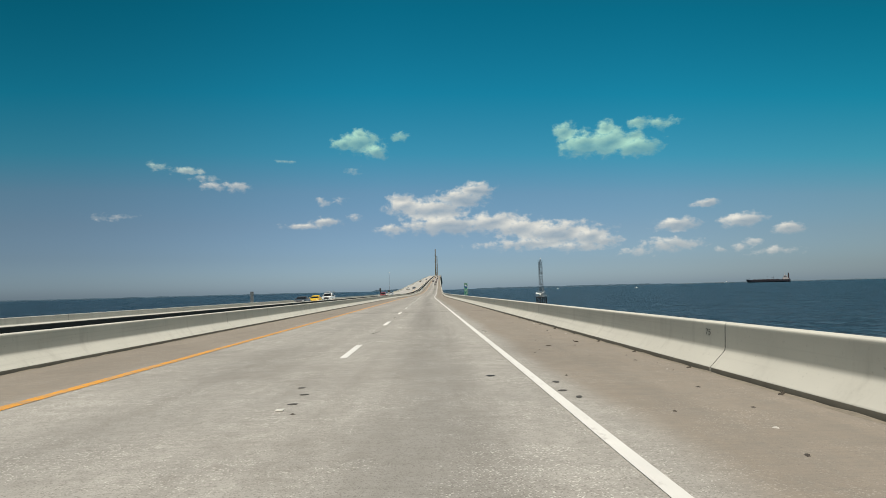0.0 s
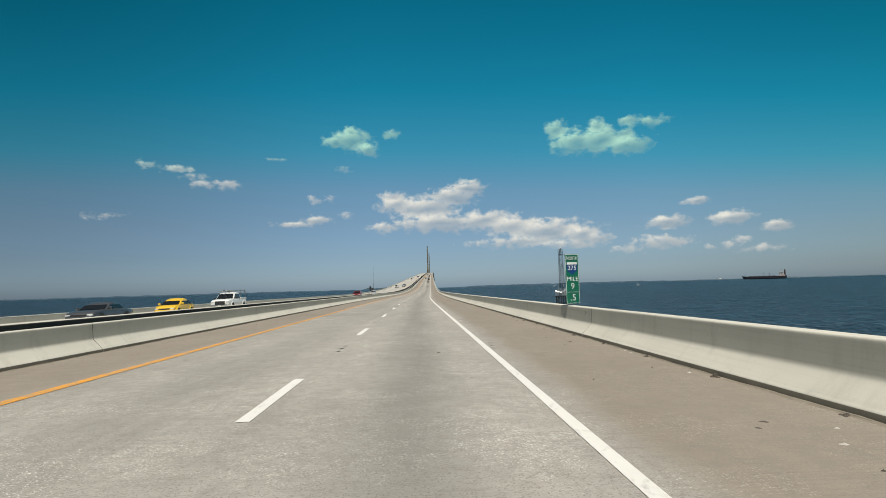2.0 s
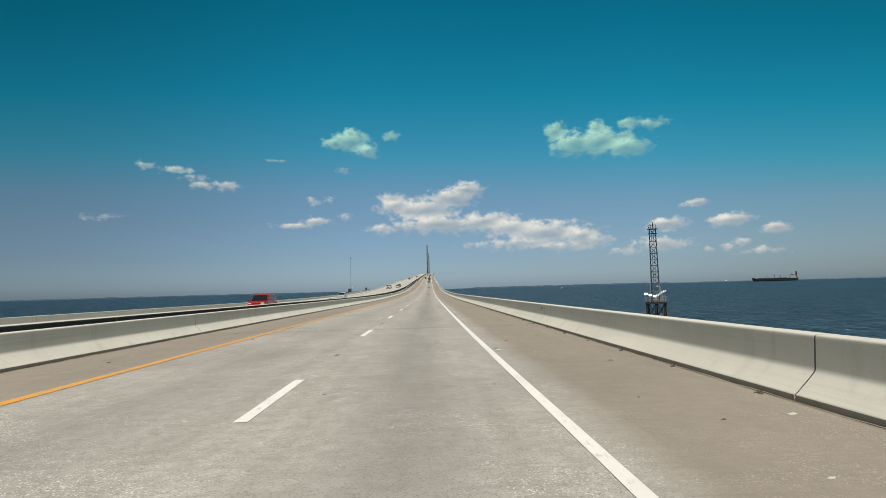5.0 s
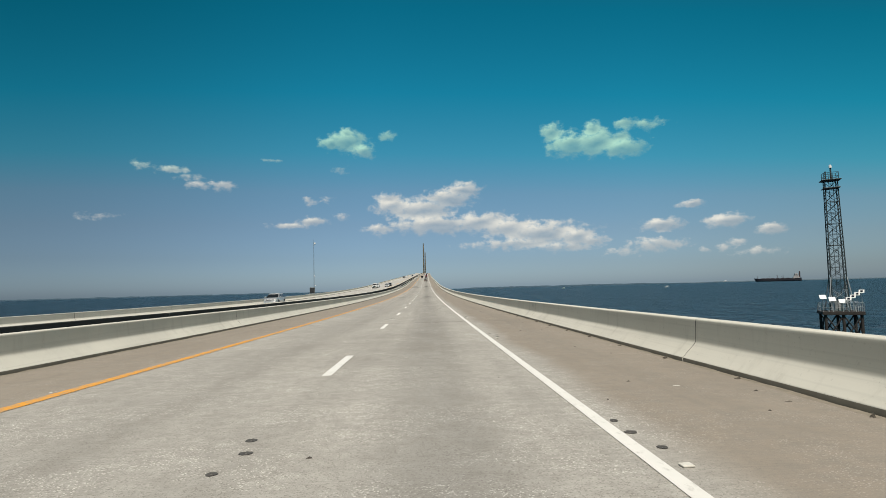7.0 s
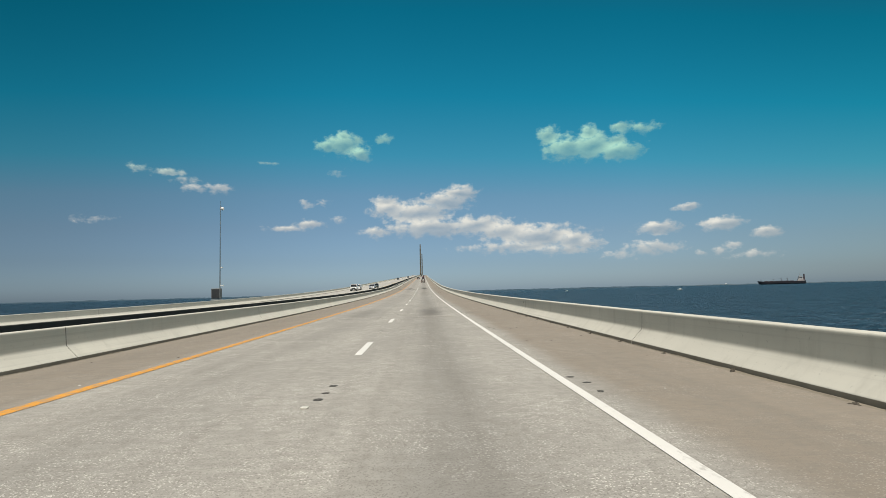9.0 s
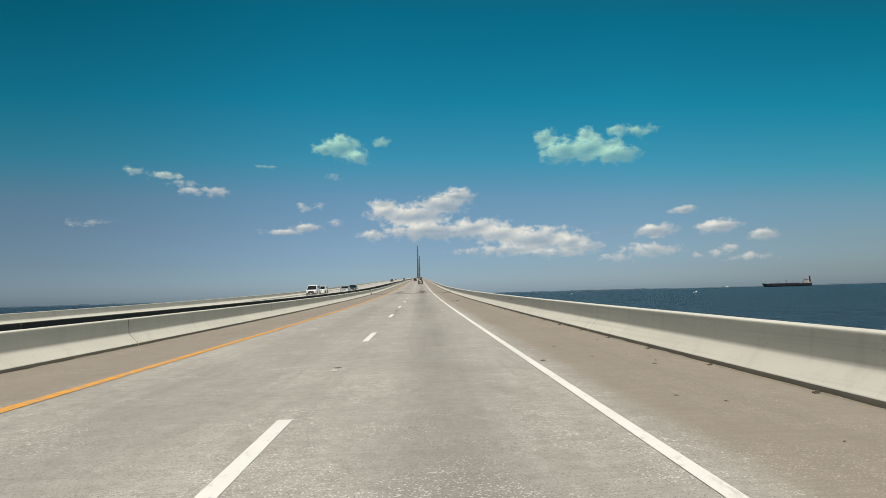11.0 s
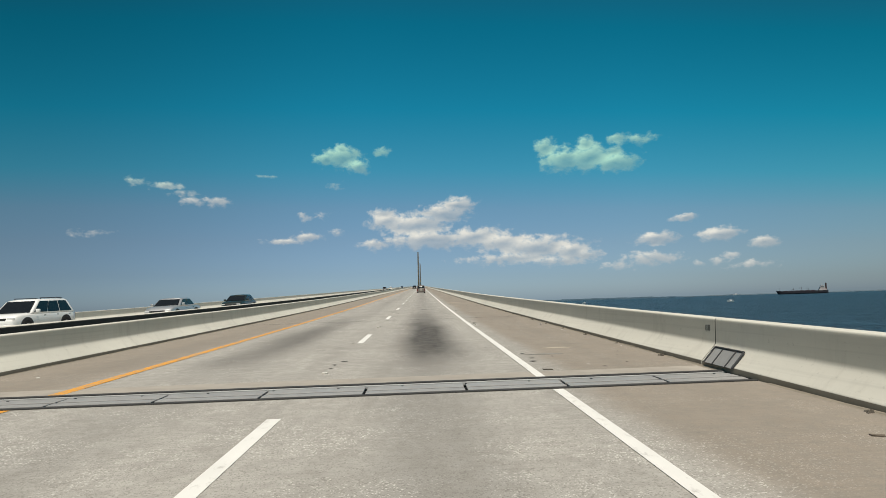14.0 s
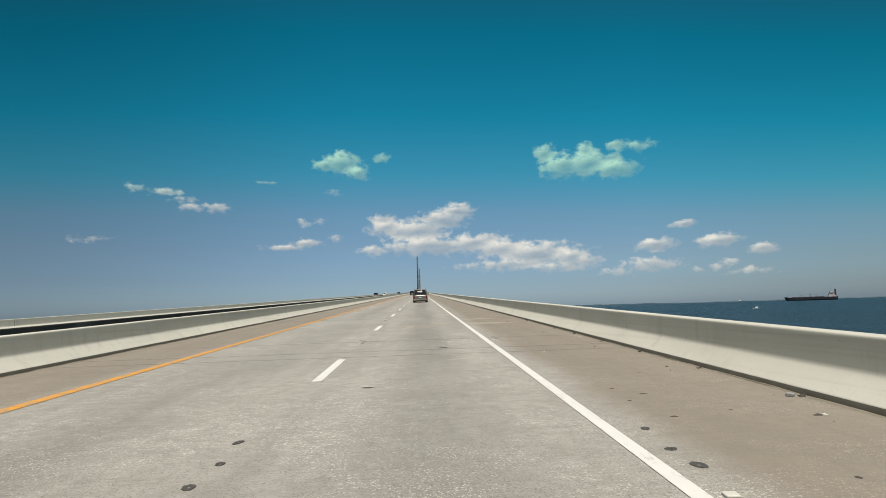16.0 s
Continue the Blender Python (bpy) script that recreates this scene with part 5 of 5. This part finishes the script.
def vehicle(name, label, category, paint, L, W, H, hood, tail, belt, nose, rake_f, rake_r, wheel=0.33, gap=0.18, tumble=0.80, bed=False, rack=False, glass_all=True, roof_rails=False, lower=None, blunt=False, arch=0.0, flare=0.0):
    """A car with y forward: L long, W wide, H high; hood and tail are the lengths before and behind the cabin."""
    car = tagged(new(name), label, category, "traffic")
    h, b = W / 2, L / 2
    rear_top = belt - (0.02 if tail < 0.3 else 0.06)

    def ring(y, top, w, low=gap):
        mid = low + (top - low) * 0.45
        pts = [(w * 0.86, low), (w * 0.97, low + 0.10), (w, mid), (w * 0.985, top - 0.10), (w * 0.93, top - 0.015), (w * 0.5, top + 0.02)]
        return [(x, y, z) for x, z in pts] + [(-x, y, z) for x, z in pts[::-1]]
    rows = [ring(-b, rear_top - 0.12, h * 0.90, gap + 0.14), ring(-b + 0.07, rear_top - 0.03, h * 0.965, gap + 0.06), ring(-b + 0.3, rear_top, h * 0.99), ring(-b + max(tail, 0.45), belt, h),
            ring(0, belt, h), ring(b - hood, belt, h), ring(b - hood * 0.45, nose + (belt - nose) * 0.72, h * 0.985)]
    if blunt:
        rows += [ring(b - 0.22, nose + 0.02, h * 0.97), ring(b - 0.07, nose - 0.03, h * 0.95, gap + 0.05), ring(b, nose - 0.09, h * 0.92, gap + 0.10)]
    else:
        rows += [ring(b - 0.28, nose + 0.02, h * 0.95), ring(b - 0.09, nose - 0.10, h * 0.89, gap + 0.05), ring(b, nose - 0.25, h * 0.80, gap + 0.12)]
    part("body", loft(bmesh.new(), rows), paint, car, "", True)
    # cabin
    y0, y1 = -b + tail, b - hood
    r0, r1 = y0 + rake_r, y1 - rake_f
    wt, wb = h * tumble, h * 0.955
    bl = belt - 0.04
    def crown(y, z):
        return [(wb, y[0], bl), (wb * 0.99, y[0] + (y[1] - y[0]) * 0.12, bl + (z - bl) * 0.12), (wt * 1.02, y[0] + (y[1] - y[0]) * 0.88, z - 0.07), (wt * 0.93, y[1], z - 0.012), (wt * 0.4, y[1], z + 0.012)]
    bm = bmesh.new()
    rows = []
    for yb, yt, z in ((y0, r0, H - 0.03 - arch), (y0 + 0.04, r0 + 0.12 + arch, H - arch * 0.4), ((y0 + y1) / 2, (r0 + r1) / 2, H + 0.012), (y1 - 0.04, r1 - 0.15 - arch, H - arch * 0.25), (y1, r1, H - 0.035 - arch * 0.8)):
        c = crown((yb, yt), z)
        rows.append(c + [(-x, y, zz) for x, y, zz in c[::-1]])
    part("cabin", loft(bm, rows), paint, car, "", True)
    # glass
    zt = H - 0.11 - arch * 0.9
    def at(yb, yt, z):
        t = (z - bl) / (H - bl)
        return yb + (yt - yb) * t
    def wide(z):
        return wb + (wt - wb) * (z - bl) / (H - bl)
    zb = belt + 0.03
    bm = bmesh.new()
    pane(bm, [(-wide(zb) + 0.09, at(y1, r1, zb), zb), (wide(zb) - 0.09, at(y1, r1, zb), zb), (wide(zt) - 0.10, at(y1, r1, zt), zt), (-wide(zt) + 0.10, at(y1, r1, zt), zt)][::-1], 0.03)
    part("windscreen", bm, GLASS, car)
    bm = bmesh.new()
    pane(bm, [(-wide(zb) + 0.12, at(y0, r0, zb + 0.04), zb + 0.04), (wide(zb) - 0.12, at(y0, r0, zb + 0.04), zb + 0.04), (wide(zt) - 0.12, at(y0, r0, zt), zt), (-wide(zt) + 0.12, at(y0, r0, zt), zt)], 0.03)
    part("rear_window", bm, GLASS, car)
    span = [(at(y0, r0, zb) + 0.16, at(y0, r0, zt) + 0.16), (at(y1, r1, zb) - 0.14, at(y1, r1, zt) - 0.14)]
    n = 2 if (y1 - y0) < 2.7 else 3
    if bed:
        n = 1
    for s in (-1, 1):
        for i in range(n):
            f0, f1 = i / n, (i + 1) / n
            lo0, lo1 = span[0][0] + (span[1][0] - span[0][0]) * f0 + 0.03, span[0][0] + (span[1][0] - span[0][0]) * f1 - 0.03
            hi0, hi1 = span[0][1] + (span[1][1] - span[0][1]) * f0 + 0.03, span[0][1] + (span[1][1] - span[0][1]) * f1 - 0.03
            pts = [(s * wide(zb), lo0, zb), (s * wide(zb), lo1, zb), (s * wide(zt), hi1, zt), (s * wide(zt), hi0, zt)]
            bm = bmesh.new()
            pane(bm, pts if s > 0 else pts[::-1], 0.022)
            part("side_window", bm, GLASS, car)
            bm = bmesh.new()
            box(bm, s * h * 0.985 - 0.012, s * h * 0.985 + 0.012, lo0 + 0.1, lo0 + 0.28, belt - 0.16, belt - 0.12, 0.005)
            part("door_handle", bm, TRIM, car)
        bm = bmesh.new()
        box(bm, s * (h + 0.10) - 0.10, s * (h + 0.10) + 0.10, y1 - 0.38, y1 - 0.26, belt + 0.02, belt + 0.19, 0.04)
        part("wing_mirror", bm, TRIM if bed else paint, car)
    # wheels, with solid black discs in place of the shaded wheel wells
    for wy in (-b + L * 0.19, b - L * 0.185):
        for s in (-1, 1):
            bm = bmesh.new()
            rod(bm, (s * (h - 0.30), wy, wheel + 0.03), (s * (h + 0.004), wy, wheel + 0.03), wheel + 0.085, None, 24)
            part("wheel_well_disc", bm, TRIM, car)
            bm = bmesh.new()
            rod(bm, (s * (h - 0.22), wy, wheel), (s * (h + 0.014), wy, wheel), wheel, None, 24)
            bmesh.ops.bevel(bm, geom=[e for e in bm.edges if e.calc_face_angle(0) > 1], offset=0.03, segments=2, affect="EDGES")
            tyre = part("wheel", bm, RUBBER, car)
            bm = bmesh.new()
            rod(bm, (s * (h - 0.02), wy, wheel), (s * (h + 0.02), wy, wheel), wheel * 0.62, wheel * 0.5, 16)
            part("rim", bm, RIM, tyre)
    # flared wings over the wheels
    if flare:
        for wy in (-b + L * 0.19, b - L * 0.185):
            for s in (-1, 1):
                bm = bmesh.new()
                hoops = []
                for i in range(15):
                    t = radians(4 + 172 * i / 14)
                    hoops.append([bm.verts.new((s * x, wy + r * math.cos(t), wheel + r * math.sin(t))) for x, r in
                                  ((h - 0.10, wheel + 0.06), (h + flare * 0.7, wheel + 0.07), (h + flare, wheel + 0.10), (h + flare * 0.6, wheel + 0.15), (h - 0.06, wheel + 0.21))])
                for p, q in zip(hoops, hoops[1:]):
                    for i in range(4):
                        bm.faces.new((p[i], p[i + 1], q[i + 1], q[i]))
                part("wheel_flare", bm, paint, car, "", True)
    # front: lamps, grille, bumper, plate; back: lamps, bumper, plate
    for s in (-1, 1):
        bm = bmesh.new()
        box(bm, s * h * (0.77 if blunt else 0.70) - 0.18, s * h * (0.77 if blunt else 0.70) + 0.18, b - (0.34 if blunt else 0.22), b + (0.006 if blunt else -0.06), nose - (0.34 if blunt else 0.22), nose - 0.08, 0.05)
        part("headlamp", bm, LAMP_W, car)
        bm = bmesh.new()
        tall = 0.42 if tail < 0.3 else 0.2
        box(bm, s * h * 0.84 - 0.09, s * h * 0.84 + 0.09, -b - 0.012, -b + 0.12, belt - 0.10 - tall, belt - 0.12, 0.02)
        part("tail_lamp", bm, LAMP_R, car)
    bm = bmesh.new()
    deep = 0.40 if blunt else 0.24
    box(bm, -h * 0.52, h * 0.52, b - 0.10, b + (0.012 if blunt else -0.015), nose - 0.09 - deep, nose - 0.09, 0.02)
    grille = part("grille", bm, TRIM, car)
    if blunt and not bed:
        bm = bmesh.new()
        for zz in (nose - 0.11, nose - 0.09 - deep * 0.5, nose - 0.07 - deep):
            box(bm, -h * 0.52, h * 0.52, b + 0.0, b + 0.024, zz - 0.015, zz + 0.015)
        part("grille_bars", bm, CHROME, grille)
    for yy, low in ((b - 0.02, 0), (-b - 0.03, 1)):
        bm = bmesh.new()
        box(bm, -h * 0.93, h * 0.93, yy - 0.10 + low * 0.05, yy + 0.07, gap + 0.10, gap + 0.30, 0.05)
        part("bumper", bm, lower or paint, car)
        bm = bmesh.new()
        yp = yy + 0.075 if not low else yy - 0.07
        box(bm, -0.16, 0.16, yp - 0.01, yp + 0.01, (gap + 0.15 if not low else belt - 0.42), (gap + 0.27 if not low else belt - 0.28), 0.003)
        part("number_plate", bm, PLATE_W, car)
    bm = bmesh.new()
    box(bm, -h * 0.86, h * 0.86, -b + 0.2, b - 0.2, gap - 0.04, gap + 0.12)
    part("underbody", bm, TRIM, car)
    if roof_rails:
        for s in (-1, 1):
            bm = bmesh.new()
            rod(bm, (s * wt * 0.85, r0 + 0.2, H + 0.06), (s * wt * 0.85, r1 - 0.3, H + 0.06), 0.02, None, 6)
            for yy in (r0 + 0.25, r1 - 0.35):
                rod(bm, (s * wt * 0.85, yy, H - 0.02), (s * wt * 0.85, yy, H + 0.06), 0.018, None, 6)
            part("roof_rail", bm, TRIM, car)
    if bed:
        bm = bmesh.new()
        box(bm, -h * 0.82, h * 0.82, -b + 0.12, y0 - 0.08, belt - 0.02, belt + 0.028, 0.01)
        part("bed_floor", bm, TRIM, car)
        for s in (-1, 1):
            bm = bmesh.new()
            box(bm, s * h * 0.93 - 0.06, s * h * 0.93 + 0.06, -b + 0.04, y0 - 0.02, belt - 0.08, belt + 0.09, 0.03)
            part("bed_side", bm, paint, car)
        bm = bmesh.new()
        box(bm, -h * 0.90, h * 0.90, -b + 0.0, -b + 0.10, belt - 0.30, belt + 0.085, 0.03)
        part("tailgate", bm, paint, car)
    if rack:
        bm = bmesh.new()
        for s in (-1, 1):
            for yy in (-b + 0.2, y0 - 0.15):
                rod(bm, (s * h * 0.93, yy, belt), (s * h * 0.88, yy, H + 0.16), 0.03, None, 6)
                rod(bm, (s * h * 0.88, yy, H + 0.16), (s * h * 0.88, yy, H + 0.36), 0.025, None, 6)
            rod(bm, (s * h * 0.88, -b + 0.1, H + 0.16), (s * h * 0.88, y1 - 0.6, H + 0.16), 0.03, None, 6)
            rod(bm, (s * h * 0.9, -b + 0.2, H - 0.15), (s * h * 0.88, -b + 0.6, H + 0.16), 0.025, None, 6)
        for yy in (-b + 0.2, y0 - 0.15, y1 - 0.8):
            rod(bm, (-h * 0.88, yy, H + 0.16), (h * 0.88, yy, H + 0.16), 0.028, None, 6)
        part("ladder_rack", bm, STEEL, car, "grey steel ladder rack")
        bm = bmesh.new()
        for sx in (-0.2, 0.2):
            rod(bm, (sx, y0 - 1.0, H + 0.24), (sx, y1 - 0.1, H + 0.24), 0.035, None, 6)
        for i in range(9):
            yy = y0 - 0.9 + i * 0.3
            rod(bm, (-0.2, yy, H + 0.24), (0.2, yy, H + 0.24), 0.02, None, 5)
        part("ladder", bm, GALV, car)
    return car


def stand(car, x, y, away=True, fall=None):
    s = slope_deg(y)
    z = road_z(y) + (fall(x) if fall else 0.0)
    roll = math.degrees(math.atan(0.02)) if fall else 0.0
    car.matrix_world = Matrix.Translation((x + road_x(y), y, z)) @ pose(0, 0, 0, 0, 0, turn_deg_at(y)) @ pose(0, 0, 0, s, -roll, 0) @ pose(0, 0, 0, 0, 0, 0 if away else 180)


WHITE_CAR = car_paint("white car paint", (0.78, 0.78, 0.76))
TAUPE = car_paint("grey-beige metallic paint", (0.23, 0.205, 0.185), 0.5)
DARK_CAR = car_paint("dark grey car paint", (0.035, 0.037, 0.042), 0.3)
BLACK_CAR = car_paint("black car paint", (0.012, 0.012, 0.014))
RED_CAR = car_paint("deep red car paint", (0.28, 0.012, 0.015))
YELLOW_CAR = car_paint("yellow cab paint", (0.74, 0.46, 0.03))
GREY_CAR = car_paint("dark grey metallic paint", (0.085, 0.09, 0.10), 0.4)
GREEN_CAR = car_paint("dark green-grey car paint", (0.022, 0.032, 0.030), 0.2)
SILVER = car_paint("silver car paint", (0.52, 0.53, 0.54), 0.6)
BLUE_CAR = car_paint("dark blue car paint", (0.03, 0.05, 0.09), 0.3)

# our direction, ahead
c = vehicle("minivan", "grey-beige minivan driving along the concrete roadway", "minivan", TAUPE, 5.05, 1.98, 1.76, 1.15, 0.06, 1.02, 0.88, 0.95, 0.38, lower=TAUPE)
# white blocks added to stand for the bright patch on the rear glass
bm = bmesh.new()
box(bm, -0.12, 0.30, -2.36, -2.24, 1.33, 1.58, 0.05)
box(bm, -0.42, -0.14, -2.37, -2.25, 1.36, 1.50, 0.05)
part("white_blocks", bm, WHITE, c, "white blocks at the rear window", True)
for s in (-1, 1):
    bm = bmesh.new()
    rod(bm, (s * 0.72, -1.9, 1.83), (s * 0.72, 0.4, 1.83), 0.025, None, 6)
    for yy in (-1.8, 0.3):
        rod(bm, (s * 0.72, yy, 1.74), (s * 0.72, yy, 1.83), 0.02, None, 6)
    part("roof_rail", bm, TRIM, c)
stand(c, 1.75, 531.0)
for kind, label, mat, x, y, size in (("suv", "dark grey sport utility car far ahead", DARK_CAR, 1.85, 640, (4.7, 1.88, 1.78)), ("suv", "black sport utility car far ahead", BLACK_CAR, -1.9, 690, (4.8, 1.92, 1.82)),
                                     ("suv", "dark red sport utility car far ahead", RED_CAR, 1.8, 790, (4.6, 1.85, 1.72)), ("suv", "dark grey sport utility car far ahead", DARK_CAR, 1.9, 935, (4.7, 1.88, 1.76)),
                                     ("suv", "dark blue sport utility car far ahead", BLUE_CAR, -1.8, 1040, (4.6, 1.86, 1.74)), ("suv", "black sport utility car far ahead", BLACK_CAR, 1.8, 1180, (4.8, 1.9, 1.8))):
    c = vehicle(kind, label, "car", mat, size[0], size[1], size[2], 1.15, 0.10, 1.02, 0.92, 0.75, 0.35, 0.36, 0.22)
    stand(c, x, y)
# the oncoming roadway
OUT, IN = -18.75, -15.05
c = vehicle("pickup_truck", "white pickup truck with a grey ladder rack", "pickup truck", WHITE_CAR, 5.75, 2.0, 1.93, 1.40, 2.05, 1.24, 1.13, 0.88, 0.10, 0.40, 0.36, 0.80, True, True, lower=CHROME, blunt=True, arch=0.06, flare=0.05)
stand(c, OUT, 116.3, False, their_fall)
c = vehicle("hatchback", "small round yellow hatchback in the oncoming lanes", "car", YELLOW_CAR, 4.1, 1.72, 1.50, 0.98, 0.22, 0.95, 0.80, 0.95, 1.05, 0.32, 0.18, 0.78, arch=0.13, flare=0.07)
stand(c, OUT, 102.9, False, their_fall)
c = vehicle("sedan", "dark grey saloon car in the oncoming lanes", "car", GREY_CAR, 4.75, 1.85, 1.42, 1.35, 0.85, 0.94, 0.80, 0.85, 0.90, arch=0.08)
stand(c, OUT, 91.9, False, their_fall)
c = vehicle("suv", "deep red sport utility car in the oncoming lanes", "car", RED_CAR, 4.6, 1.85, 1.70, 1.15, 0.12, 1.02, 0.92, 0.72, 0.40, 0.36, 0.2)
stand(c, IN, 198.4, False, their_fall)
c = vehicle("hatchback", "silver five-door hatchback in the oncoming lanes", "car", SILVER, 4.55, 1.84, 1.62, 1.10, 0.12, 1.02, 0.88, 0.90, 0.85, 0.36, 0.2, 0.78, arch=0.09, flare=0.03)
stand(c, OUT, 273.6, False, their_fall)
c = vehicle("van", "white passenger van with dark side windows", "van", WHITE_CAR, 4.85, 1.97, 1.98, 0.95, 0.05, 1.14, 1.06, 0.70, 0.10, 0.35, 0.24, 0.86, lower=TRIM, blunt=True)
stand(c, OUT, 420.2, False, their_fall)
c = vehicle("suv", "white sport utility car with black roof rails", "car", WHITE_CAR, 4.75, 1.90, 1.74, 1.15, 0.14, 1.04, 0.94, 0.75, 0.48, 0.37, 0.22, 0.80, roof_rails=True)
stand(c, OUT, 429.4, False, their_fall)
c = vehicle("sedan", "silver saloon car in the oncoming lanes", "car", SILVER, 4.75, 1.84, 1.46, 1.20, 0.9, 0.95, 0.80, 0.78, 0.66)
stand(c, IN, 437.8, False, their_fall)
c = vehicle("sedan", "dark green-grey saloon car in the oncoming lanes", "car", GREEN_CAR, 4.75, 1.84, 1.48, 1.25, 0.55, 0.95, 0.80, 0.85, 0.80)
stand(c, IN, 451.3, False, their_fall)
for label, mat, x, y in (("dark grey sport utility car far along the oncoming lanes", DARK_CAR, OUT, 708), ("dark blue sport utility car far along the oncoming lanes", BLUE_CAR, IN, 868), ("white sport utility car far along the oncoming lanes", WHITE_CAR, OUT, 770)):
    c = vehicle("suv", label, "car", mat, 4.6, 1.86, 1.72, 1.15, 0.12, 1.02, 0.92, 0.72, 0.40, 0.36, 0.2)
    stand(c, x, y, False, their_fall)
